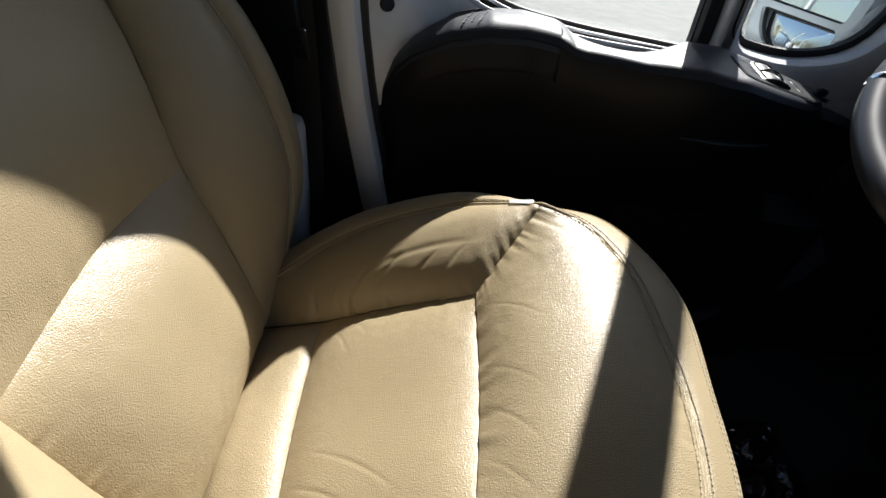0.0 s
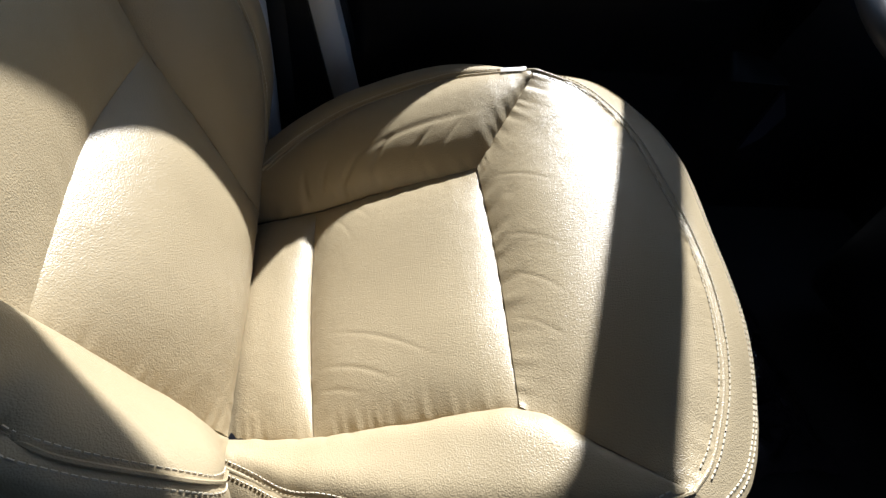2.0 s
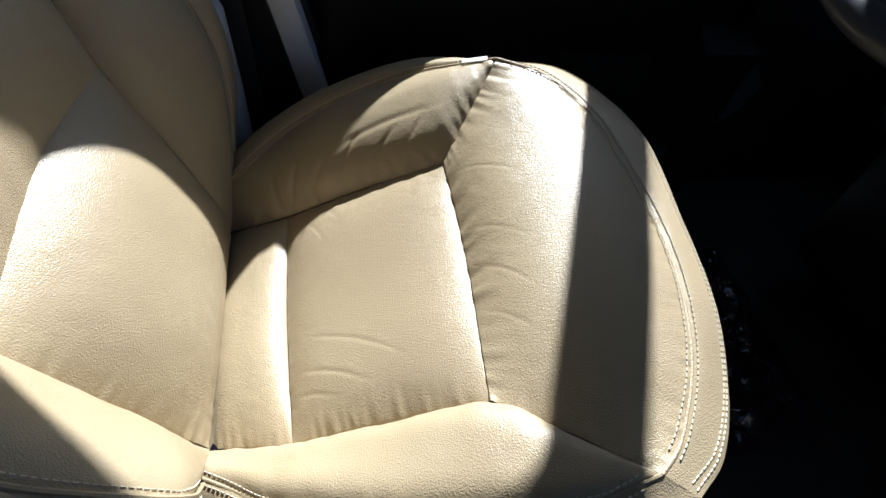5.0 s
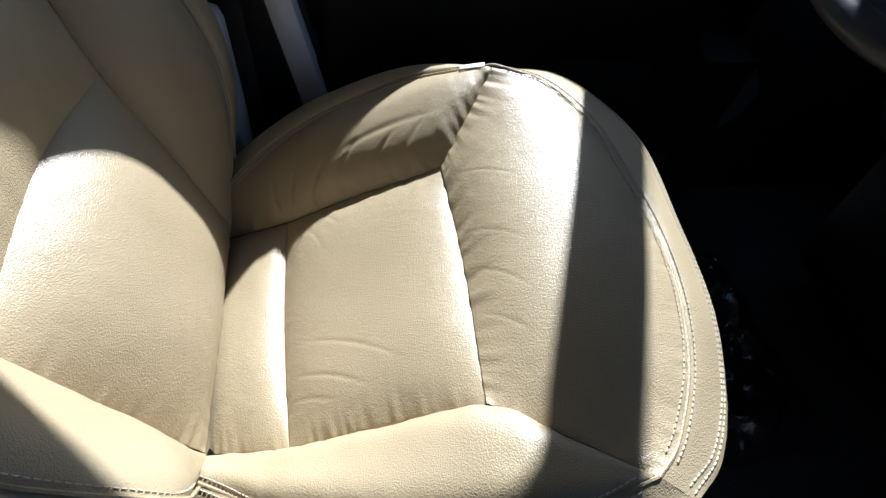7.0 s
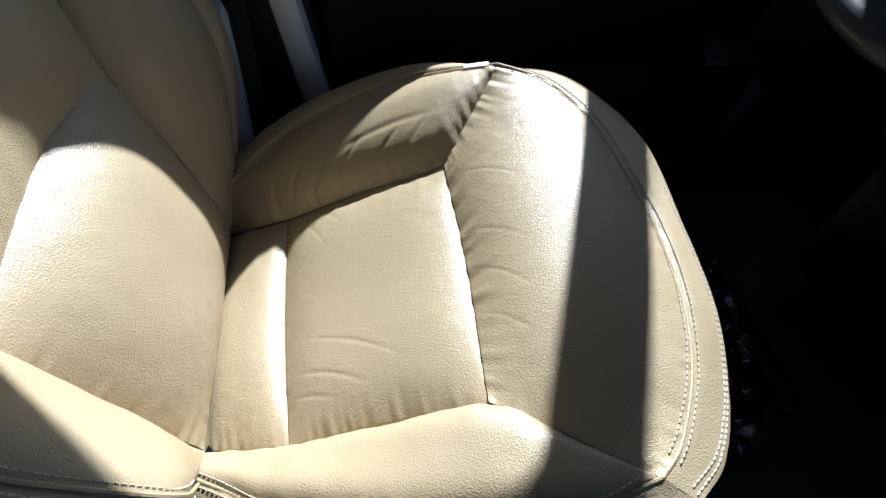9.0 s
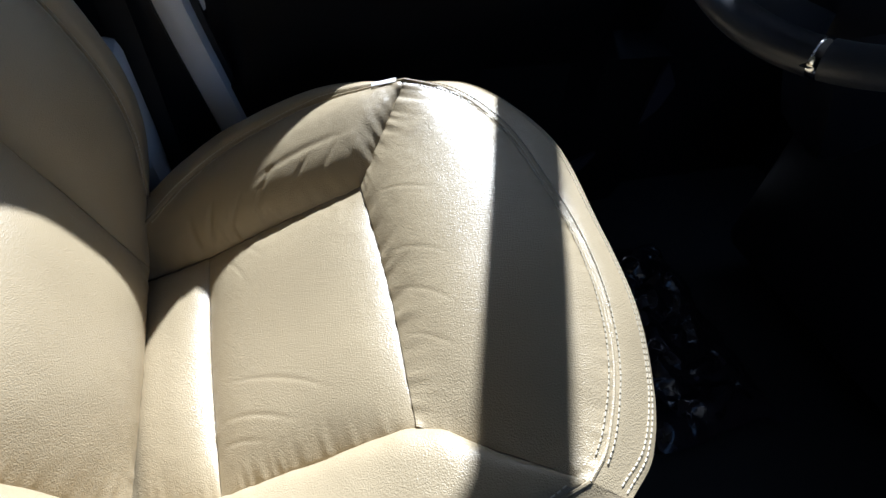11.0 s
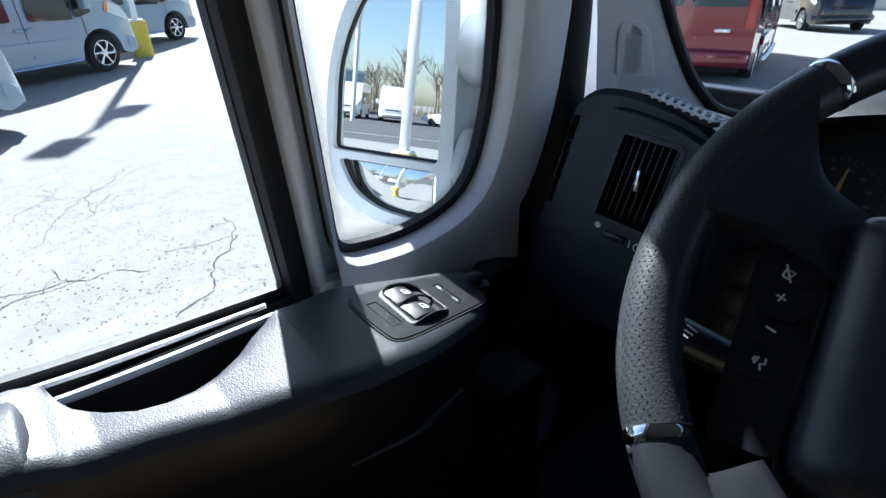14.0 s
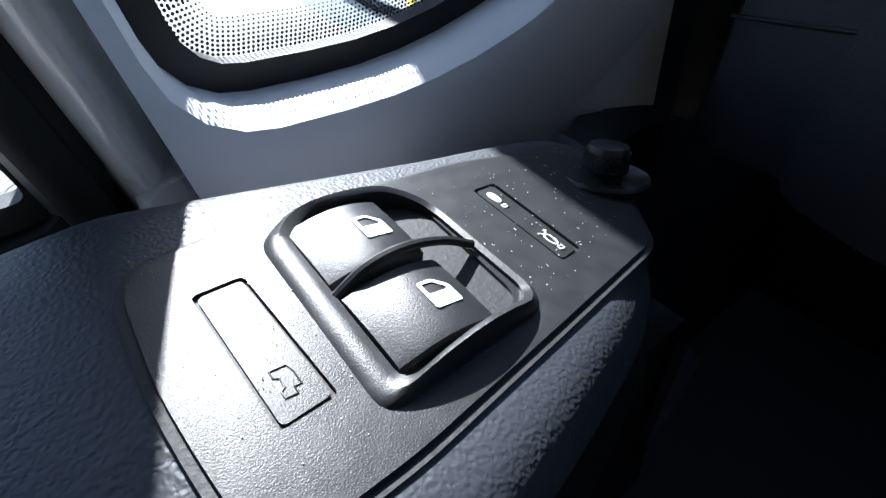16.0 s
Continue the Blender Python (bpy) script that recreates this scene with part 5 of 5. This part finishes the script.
back = [[mp(a, b, 0.010) for a, b in house], [mp(a * 1.03, b * 1.02, 0.04) for a, b in house], [mp(a * 0.95, b * 0.96, 0.10) for a, b in house], [mp(a * 0.7, b * 0.75, 0.145) for a, b in house], [mp(a * 0.1, b * 0.1, 0.16) for a, b in house]]
part("mirror_shell", grid_mesh(np.array(back), close_v=True), SHELL, mirror, "rounded mirror shell")
for name, o in (("main_glass", main_o), ("wide_glass", low_o)):
    part(name + "_bezel", plate(grow(o, 0.001), [grow(o, -0.004)], 0.008, lambda a, b, d: mp(a, b, d - 0.002)), RUBBER, mirror)
part("main_glass", plate(grow(main_o, -0.002), [], 0.004, lambda a, b, d: mp(a, b, d + 0.001)), MIRROR, mirror, "flat mirror glass", smooth=False)
lc = np.mean(np.array(low_o), axis=0)
rows = []
for k in (1.0, 0.85, 0.7, 0.55, 0.4, 0.25, 0.1, 0.01):
    rows.append([mp(lc[0] + (a - lc[0]) * k, lc[1] + (b - lc[1]) * k, 0.002 + 0.9 * (((a - lc[0]) ** 2 + (b - lc[1]) ** 2) * k * k)) for a, b in low_o])
part("wide_glass", grid_mesh(np.array(rows), close_v=True), MIRROR, mirror, "curved wide angle mirror glass")
for b0, b1 in ((-0.10, 0.0), (0.05, 0.17)):
    part("mirror_arm", tube([mp(0.10, (b0 + b1) / 2, 0.03), mp(0.16, (b0 + b1) / 2 - 0.01, 0.05), (0.80, 0.80, 0.86 + (b0 + b1) / 2)], [0.05, 0.045, 0.05], 14, 14), SHELL, mirror, "pale mirror arm")

# ---- ground ----
GZ = -0.62


def gz(x):
    """The lot falls away gently ahead of the van."""
    return GZ - 0.045 * max(0.0, x - 10.0)


ASPHALT = material("sun_bleached_asphalt", (0.25, 0.243, 0.231), 0.92, vary=0.32, scale=5.0, bump=0.9, bump_scale=90, fine=14)
xs = [-400, -150, -60, -20, 0, 10, 14, 20, 30, 60, 150, 400]
ground = part("ground", grid_mesh(np.array([[(x, y, gz(x)) for y in (-400, -100, -20, 0, 20, 100, 400)] for x in xs])), ASPHALT, None, smooth=False)
tagged(ground, "sun-bleached cracked asphalt parking lot", "ground", "", "structure")
NEWTAR = material("dark_fresh_asphalt", (0.075, 0.075, 0.078), 0.9, vary=0.2, scale=2, bump=0.6, bump_scale=90)
lane = part("road", grid_mesh(np.array([[(x, y, GZ + 0.004) for y in (-20, 60)] for x in (-70, -17.0)])), NEWTAR, None, smooth=False)
tagged(lane, "dark asphalt lane behind the van", "road", "", "structure")
CRACK = material("dark_crack_filler", (0.05, 0.048, 0.045), 0.95)
random.seed(8)


def crack(x, y, ang, length, w, bm, depth=0):
    pts, home = [(x, y)], ang
    step = 0.03
    for i in range(int(length / step)):
        ang += random.uniform(-0.75, 0.75)
        ang = home + (ang - home) * 0.75
        x, y = x + step * math.cos(ang), y + step * math.sin(ang)
        pts.append((x, y))
        if depth < 2 and random.random() < 0.06:
            crack(x, y, ang + random.choice((-1, 1)) * random.uniform(0.6, 1.3), length * 0.4, w * 0.7, bm, depth + 1)
    p = np.array(pts)
    t = np.gradient(p, axis=0)
    nrm = np.c_[-t[:, 1], t[:, 0]] / (np.linalg.norm(t, axis=1, keepdims=True) + 1e-9)
    ww = w * np.array([random.uniform(0.3, 1.0) for _ in pts])[:, None]
    a, b = p + nrm * ww, p - nrm * ww
    va = [bm.verts.new((*q, GZ + 0.003)) for q in a]
    vb = [bm.verts.new((*q, GZ + 0.003)) for q in b]
    for i in range(len(p) - 1):
        bm.faces.new((va[i], va[i + 1], vb[i + 1], vb[i]))


bm = bmesh.new()
crack(0.55, 2.95, 1.35, 1.3, 0.0065, bm)
crack(0.67, 3.76, 2.75, 0.9, 0.0055, bm)
crack(0.35, 3.98, 3.3, 0.9, 0.0042, bm)
crack(0.15, 4.70, 0.9, 1.6, 0.0038, bm)
crack(0.53, 5.0, 1.0, 1.5, 0.0038, bm)
crack(-0.6, 3.6, 1.8, 1.6, 0.0034, bm)
crack(0.1, 5.4, 1.0, 1.1, 0.0038, bm)
tagged(part("crack", bm, CRACK, None, "fine branching cracks in the asphalt", smooth=False), "", "crack", "", "stuff")
bm = bmesh.new()
for _ in range(9000):
    x, y = random.uniform(-2.2, 2.2), random.uniform(1.6, 7.5)
    r = random.uniform(0.0025, 0.0095)
    a0 = random.uniform(0, 3)
    vs = [bm.verts.new((x + r * random.uniform(0.5, 1.2) * math.cos(a0 + a), y + r * random.uniform(0.5, 1.2) * math.sin(a0 + a), GZ + 0.002)) for a in np.linspace(0, 2 * math.pi, 5, endpoint=False)]
    bm.faces.new(vs)
tagged(part("pit", bm, CRACK, None, "small dark pits in the asphalt", smooth=False), "", "pits", "", "stuff")
YELLOW = material("yellow_road_paint", (0.62, 0.47, 0.06), 0.8, vary=0.2, scale=20)
LINE = material("worn_white_line_paint", (0.6, 0.6, 0.58), 0.85, vary=0.25, scale=15)

# ---- parked vans ----
SILVER = material("silver_car_paint", (0.31, 0.38, 0.46), 0.36, 0.25, coat=0.7, vary=0.01, scale=3)
RED_P = material("dark_red_car_paint", (0.22, 0.012, 0.022), 0.25, 0.3, coat=1.0, vary=0.04, scale=3)
DARK_P = material("charcoal_car_paint", (0.025, 0.027, 0.032), 0.25, 0.4, coat=1.0, vary=0.04, scale=3)
WHITE_P = material("white_car_paint", (0.72, 0.73, 0.74), 0.3, coat=0.8, vary=0.03, scale=3)
TINT = material("dark_tinted_glass", (0.012, 0.014, 0.017), 0.06, vary=0.1, coat=0.6)
TYRE = material("black_tyre_rubber", (0.014, 0.014, 0.014), 0.85, bump=0.4, bump_scale=120)
ALLOY = material("bright_alloy", (0.72, 0.73, 0.75), 0.2, 0.95, vary=0.05)
LAMP = material("clear_headlamp", (0.75, 0.77, 0.78), 0.1, vary=0.1, coat=1.0)
LAMP_R = material("red_tail_lamp", (0.5, 0.02, 0.015), 0.2, coat=1.0)
AMBER = material("amber_lamp", (0.75, 0.28, 0.03), 0.25, coat=1.0)
GAPM = material("panel_gap", (0.02, 0.02, 0.02), 0.8)


def half_w(x, z):
    w = 1.02 - 0.03 * max(0, 0.75 - z) - 0.085 * max(0, z - 1.15)
    return w - 0.22 * max(0, x - 0.15) ** 2 - 0.05 * max(0, -4.35 - x)


def van(paint, label):
    v = thing("parked_van", label, "van", "parked vans")
    prof = []
    for a in np.linspace(0, math.pi, 9):
        prof.append((-3.75 + 0.46 * math.cos(a), 0.36 + 0.46 * math.sin(a)))
    prof = [(0.46, 0.36)] + [(0.46 * math.cos(a), 0.36 + 0.46 * math.sin(a)) for a in np.linspace(0.1, math.pi, 10)] + [(-0.5, 0.28), (-3.27, 0.28)] + prof
    prof += [(-4.3, 0.30), (-4.72, 0.42), (-4.76, 0.62), (-4.72, 0.66), (-4.70, 1.3), (-4.62, 2.15), (-4.45, 2.40), (-4.2, 2.48), (-1.6, 2.52), (-0.9, 2.46), (-0.45, 2.30), (0.22, 1.55), (0.42, 1.36), (0.78, 1.16), (0.92, 0.98), (0.98, 0.62), (0.94, 0.34), (0.70, 0.28)]
    xs_, zs_ = [p[0] for p in prof], [p[1] for p in prof]
    fr = [0.0, 0.03, 0.10, 0.5, 0.90, 0.97, 1.0]
    ring = []
    for f in fr:
        s = 1 - 2 * f
        ins = 0.035 if f in (0.0, 1.0) else (0.008 if f in (0.03, 0.97) else 0)
        ring.append([(x + (-3.0 * ins if x > 0.5 and z > 0.5 else 0), half_w(x, z) * s * (1 if abs(s) < 0.99 else 1), z) for x, z in prof])
    bm = bmesh.new()
    g = np.array(ring)
    grid_mesh(g, bm, close_v=True)
    bm.verts.ensure_lookup_table()
    n = len(prof)
    for side in (0, len(fr) - 1):
        es = [bm.edges.get((bm.verts[side * n + i], bm.verts[side * n + (i + 1) % n])) for i in range(n)]
        bmesh.ops.triangle_fill(bm, use_beauty=True, edges=es)
    part("body", bm, paint, v, "glossy painted body")
    part("floor_pan", box((5.2, 1.7, 0.2), 0.03), GAPM, v, m=pose(-1.9, 0, 0.38))
    for sgn in (1, -1):
        def side(a, b, d, sgn=sgn):
            return (a, sgn * (half_w(a, b) + 0.006 - d), b)
        for o in ([(-4.35, 1.06), (-3.05, 1.06), (-3.05, 1.86), (-4.3, 1.86)], [(-2.95, 1.06), (-1.62, 1.06), (-1.62, 1.86), (-2.95, 1.86)], [(-1.30, 1.04), (-0.48, 1.02), (-0.42, 1.42), (-0.60, 1.86), (-1.26, 1.90)], [(-0.42, 1.04), (-0.06, 1.12), (-0.10, 1.36), (-0.40, 1.66)]):
            part("window", plate(rounded(o, 0.06), [], 0.008, side), TINT, v, "dark tinted window")
        for x, z0, z1 in ((-1.42, 0.42, 2.1), (-0.28, 0.62, 1.15), (-3.0, 0.42, 2.1)):
            part("door_gap", plate([(x - 0.006, z0), (x + 0.006, z0), (x + 0.006, z1), (x - 0.006, z1)], [], 0.004, side), GAPM, v)
        part("moulding", plate(rounded([(-3.2, 0.56), (-0.55, 0.56), (-0.55, 0.70), (-3.2, 0.70)], 0.03), [], 0.03, lambda a, b, d, side=side: side(a, b, d - 0.015)), paint, v)
        part("running_board", tube([(-3.15, sgn * 1.06, 0.30), (-1.8, sgn * 1.08, 0.29), (-0.55, sgn * 1.06, 0.30)], 0.045, 20, 10, flat=0.6), ALLOY, v, "bright running board")
        for x in (-1.33, -1.55):
            part("door_handle", box((0.14, 0.03, 0.05), 0.012), paint, v, m=pose(x, sgn * 1.03, 0.92))
        part("mirror", box((0.14, 0.2, 0.34), 0.05), paint, v, m=pose(-0.28, sgn * 1.18, 1.36))
        part("headlamp", plate(rounded([(0.28, 1.10), (0.74, 0.92), (0.80, 1.02), (0.58, 1.20), (0.34, 1.30)], 0.05), [], 0.03, lambda a, b, d, sgn=sgn: (a, sgn * (half_w(a, b) + 0.012 - d), b)), LAMP, v, "clear headlamp")
        part("indicator", plate(rounded([(0.22, 1.12), (0.30, 1.10), (0.36, 1.28), (0.30, 1.30)], 0.02), [], 0.03, lambda a, b, d, sgn=sgn: (a, sgn * (half_w(a, b) + 0.014 - d), b)), AMBER, v, "amber indicator")
        part("tail_lamp", box((0.05, 0.13, 0.62), 0.02), LAMP_R, v, "red tail lamp", m=pose(-4.70, sgn * 0.90, 1.25))
        for x in (0.0, -3.75):
            w = part("wheel", lathe([(0.19, -0.10), (0.30, -0.115), (0.345, -0.09), (0.36, 0.0), (0.345, 0.09), (0.30, 0.115), (0.235, 0.10), (0.225, 0.05), (0.0001, 0.05)], 36), TYRE, v, "black tyre with bright alloy rim", m=pose(x, sgn * 0.90, 0.36, -90 * sgn, 0, 0))
            part("rim", lathe([(0.236, 0.085), (0.240, 0.102), (0.228, 0.100), (0.222, 0.055)], 36), ALLOY, w)
            for k in range(6):
                a = k * math.pi / 3
                part("rim_spoke", tube([(0.03 * math.cos(a), 0.03 * math.sin(a), 0.092), (0.13 * math.cos(a - 0.1), 0.13 * math.sin(a - 0.1), 0.098), (0.228 * math.cos(a), 0.228 * math.sin(a), 0.085)], [0.035, 0.020, 0.034], 8, 8, flat=0.4), ALLOY, w)
            part("hub_cap", lathe([(0.055, 0.07), (0.05, 0.105), (0.0001, 0.11)], 20), ALLOY, w)
    part("windscreen", plate(rounded([(-0.86, 0.0), (-0.80, 0.92), (0.80, 0.92), (0.86, 0.0)], 0.1), [], 0.01, lambda a, b, d: (0.20 - 0.66 * b + 0.012 - 0.05 * abs(a) ** 2 - d, a, 1.58 + 0.70 * b + 0.012)), TINT, v, "dark windscreen")
    part("grille", plate(rounded([(-0.55, 0.62), (0.55, 0.62), (0.50, 0.88), (-0.50, 0.88)], 0.05), [], 0.02, lambda a, b, d: (0.985 - 0.15 * abs(a) ** 2 - d, a, b)), GAPM, v, "black grille")
    part("front_bumper", tube([(0.72, 0.93, 0.50), (0.98, 0.55, 0.48), (1.02, 0, 0.48), (0.98, -0.55, 0.48), (0.72, -0.93, 0.50)], 0.12, 24, 12), paint, v)
    part("rear_window", plate(rounded([(-0.82, 1.25), (-0.06, 1.25), (-0.06, 1.95), (-0.78, 1.95)], 0.06), [], 0.01, lambda a, b, d: (-4.725 + 0.095 * max(0, b - 1.3) - 0.006 + d, a, b)), TINT, v, "dark rear window")
    part("rear_window", plate(rounded([(0.06, 1.25), (0.82, 1.25), (0.78, 1.95), (0.06, 1.95)], 0.06), [], 0.01, lambda a, b, d: (-4.725 + 0.095 * max(0, b - 1.3) - 0.006 + d, a, b)), TINT, v, "dark rear window")
    part("rear_bumper", box((0.16, 1.95, 0.24), 0.05), paint, v, m=pose(-4.76, 0, 0.52))
    part("rear_badge", box((0.01, 0.22, 0.05), 0.004), ALLOY, v, "plain bright badge", m=pose(-4.725, -0.55, 0.92))
    part("rear_badge", box((0.01, 0.12, 0.10), 0.004), ALLOY, v, "plain bright badge", m=pose(-4.725, 0.62, 1.12))
    return v


def van_at(v, x, y, yaw, first=False, z=None):
    m = pose(x, y, gz(x) if z is None else z, 0, 0, yaw)
    if first:
        v.matrix_basis = m
        return v
    return copy_thing(v, m)


# a row of silver vans abreast, noses towards the camera's forward side
silver = van(SILVER, "silver conversion van parked side on in a row")
YAW = 28
van_at(silver, -0.55, 9.2, YAW, True)
van_at(silver, 2.05, 14.2, YAW)
van_at(silver, 5.0, 19.2, YAW)
red = van(RED_P, "dark red van parked ahead, seen from behind")
van_at(red, 13.4, 5.7, 15.6, True)
dark = van(DARK_P, "charcoal van parked across the lot")
van_at(dark, 24.6, 6.6, -142, True)
white = van(WHITE_P, "white van parked behind facing forward")
van_at(white, -35.0, 17.0, -14, True)
van_at(white, -36.0, 13.9, -18)
w2 = van_at(white, 17.5, 1.1, 4)
tagged(w2, "white van parked ahead with its tail to the camera")

# ---- lamp posts ----
POST = material("white_painted_post", (0.70, 0.71, 0.70), 0.4, vary=0.05, scale=6)


def lamp_post(height, turn, label):
    p = thing("lamp_post", label, "lamp post", "lot lamp posts")
    part("concrete_base", lathe([(0.21, 0.0), (0.21, 0.74), (0.19, 0.78), (0.0001, 0.78)], 24), YELLOW, p, "round yellow painted concrete base")
    part("foot_plate", box((0.27, 0.27, 0.05), 0.01), POST, p, m=pose(0, 0, 0.80))
    part("shaft", box((0.13, 0.13, height), 0.015), POST, p, "square white shaft", m=pose(0, 0, 0.78 + height / 2))
    for s in (1, -1):
        part("arm", box((0.5, 0.07, 0.07), 0.01), POST, p, m=pose(s * 0.3 * math.cos(turn), s * 0.3 * math.sin(turn), height + 0.72, 0, 0, math.degrees(turn)))
        part("lamp_head", box((0.70, 0.42, 0.16), 0.03), POST, p, "flat rectangular lamp head", m=pose(s * 0.9 * math.cos(turn), s * 0.9 * math.sin(turn), height + 0.74, 0, 0, math.degrees(turn)))
    return p


post = lamp_post(5.4, radians(55), "white square lamp post on a yellow base")
post.matrix_basis = pose(3.7, 15.3, GZ)
second = copy_thing(post, pose(-6.0, 3.06, GZ))
tagged(second, "white square lamp post behind the van")
CONE = material("orange_cone_plastic", (0.75, 0.22, 0.06), 0.5)
cone = thing("traffic_cone", "orange traffic cone beside a silver van", "traffic cone")
part("cone_body", lathe([(0.15, 0.03), (0.03, 0.70), (0.0001, 0.70)], 20), CONE, cone)
part("cone_foot", box((0.36, 0.36, 0.03), 0.008), CONE, cone, m=pose(0, 0, 0.015))
cone.location = (0.65, 11.6, GZ)
KERB = material("faded_yellow_kerb_paint", (0.30, 0.27, 0.14), 0.9, vary=0.35, scale=30)
stop = thing("kerb_strip", "low kerb strip with faded yellow paint", "kerb")
part("stop_bar", box((4.2, 0.05, 0.03), 0.01), KERB, stop, m=pose(0, 0, 0.015))
stop.matrix_basis = pose(-1.6, 7.2, GZ, 0, 0, YAW)
for i, (x, y, a) in enumerate(((14.0, 3.2, 2), (22, 8.6, 2), (-20.5, 9, 70))):
    ob = part("lot_line", box((9.0, 0.11, 0.004), 0), LINE, None, "worn white parking line on the asphalt", smooth=False)
    ob.matrix_basis = pose(x, y, gz(x) + 0.012, 0, math.degrees(math.atan(0.045)) if x > 12 else 0, a)
    tagged(ob, "", "parking line", "parking lines")

# ---- low building ahead, and what the mirror shows behind ----
BRICK = material("pale_render_wall", (0.62, 0.60, 0.56), 0.85, vary=0.08, scale=2)
bld = thing("building", "low pale building with dark windows across the lot", "building")
part("wall", box((5, 26, 3.4), 0.05), BRICK, bld, m=pose(0, 0, 1.7))
part("roof", box((5.6, 26.6, 0.35), 0.05), DARK_P, bld, m=pose(0, 0, 3.55))
for i in range(7):
    wdw = part("window", box((0.1, 1.8, 1.4), 0.03), TINT, bld, m=pose(-2.52, -10.5 + i * 3.5, 1.7))
    part("frame", box((0.14, 0.08, 1.4), 0.01), POST, wdw, m=pose(0, 0, 0))
bld.matrix_basis = pose(62, 14, gz(62), 0, 0, -12)
BARK = material("grey_brown_bark", (0.16, 0.125, 0.095), 0.9, vary=0.25, scale=8)
random.seed(21)


def branch(bm, p, d, length, r, depth):
    q = p + d * length
    n = 4 if depth > 1 else 6
    tube([tuple(p), tuple(p + d * length * 0.5 + Vector((random.uniform(-1, 1), random.uniform(-1, 1), 0)) * length * 0.05), tuple(q)], [r, r * 0.62], 2, n, bm=bm, caps=False)
    if depth == 0:
        return
    for _ in range(3 if depth > 1 else 4):
        side = Vector((random.uniform(-1, 1), random.uniform(-1, 1), random.uniform(-0.1, 0.7))).normalized()
        branch(bm, p + d * length * random.uniform(0.55, 1.0), (d * 0.75 + side * 0.62).normalized(), length * random.uniform(0.55, 0.78), r * 0.55, depth - 1)


bm = bmesh.new()
for i in range(70):
    x, y = random.uniform(-95, -58), 6 + i * 0.62 + random.uniform(-1, 1)
    branch(bm, Vector((x, y, GZ)), Vector((random.uniform(-0.08, 0.08), random.uniform(-0.08, 0.08), 1)).normalized(), random.uniform(2.6, 4.6), random.uniform(0.10, 0.2), 3)
tagged(part("bare_trees", bm, BARK, None, "distant line of bare leafless trees", smooth=False), "", "trees", "", "stuff")
BRUSH = material("dry_brush", (0.20, 0.155, 0.10), 0.95, vary=0.3, scale=1.5)
bm = bmesh.new()
for i in range(2600):
    x, y = random.uniform(-70, -60), random.uniform(2, 52)
    h = random.uniform(0.6, 2.6)
    a = random.uniform(0, 6.28)
    vs = [bm.verts.new((x + math.cos(a) * 0.03, y + math.sin(a) * 0.03, GZ)), bm.verts.new((x - math.cos(a) * 0.03, y - math.sin(a) * 0.03, GZ)), bm.verts.new((x + random.uniform(-0.5, 0.5), y + random.uniform(-0.5, 0.5), GZ + h))]
    bm.faces.new(vs)
tagged(part("brush", bm, BRUSH, None, "dry brown brush at the lot's edge", smooth=False), "", "brush", "", "stuff")
pole = thing("utility_pole", "grey wooden utility pole with crossarms", "utility pole")
part("shaft", tube([(0, 0, 0), (0, 0, 9.5)], [0.16, 0.11], 6, 10), POST, pole)
for z, w in ((9.1, 2.4), (8.4, 1.8)):
    part("crossarm", box((0.1, w, 0.12), 0.01), BARK, pole, m=pose(0, 0, z))
part("floodlight", box((0.3, 0.5, 0.25), 0.03), DARK_P, pole, m=pose(0.1, 0.35, 6.2))
pole.location = (-30.5, 14.6, GZ)
shed = thing("building", "blue-grey metal shed behind the lot", "building")
part("wall", box((10, 8, 4.0), 0.05), material("blue_grey_sheet", (0.30, 0.40, 0.50), 0.5, vary=0.05), shed, m=pose(0, 0, 2.0))
part("roof", box((10.4, 8.4, 0.3), 0.05), POST, shed, m=pose(0, 0, 4.1))
shed.location = (-52, 29, GZ)


def car(paint, label, m):
    c = thing("parked_car", label, "car", "parked cars behind")
    secs = []
    for x, zb, zt, w in ((-2.2, 0.45, 0.75, 0.75), (-2.1, 0.3, 0.98, 0.85), (-1.2, 0.25, 1.0, 0.9), (1.0, 0.25, 0.95, 0.9), (2.0, 0.3, 0.75, 0.85), (2.2, 0.4, 0.6, 0.7)):
        secs.append([(x, w, zb), (x, w * 1.02, (zb + zt) / 2), (x, w * 0.93, zt), (x, -w * 0.93, zt), (x, -w * 1.02, (zb + zt) / 2), (x, -w, zb)])
    part("body", grid_mesh(np.array(secs), close_v=True), paint, c)
    secs = [[(x, w, 0.93), (x2, w * 0.8, zt), (x2, -w * 0.8, zt), (x, -w, 0.93)] for x, x2, zt, w in ((-1.7, -1.0, 1.0, 0.8), (-1.5, -0.9, 1.42, 0.8), (0.6, 0.1, 1.42, 0.8), (1.2, 0.8, 1.0, 0.8))]
    part("cabin", grid_mesh(np.array(secs), close_v=True), TINT, c, "dark glass cabin")
    for x in (-1.35, 1.35):
        for s in (1, -1):
            part("wheel", lathe([(0.0001, -0.1), (0.28, -0.1), (0.32, -0.06), (0.32, 0.06), (0.28, 0.1), (0.0001, 0.1)], 20), TYRE, c, m=pose(x, s * 0.8, 0.32, 90, 0, 0))
    c.matrix_basis = m
    return c


first_car = car(WHITE_P, "small white car parked behind the lane", pose(-38, 9.9, GZ, 0, 0, 85))
copy_thing(first_car, pose(-39, 7.2, GZ, 0, 0, 80))
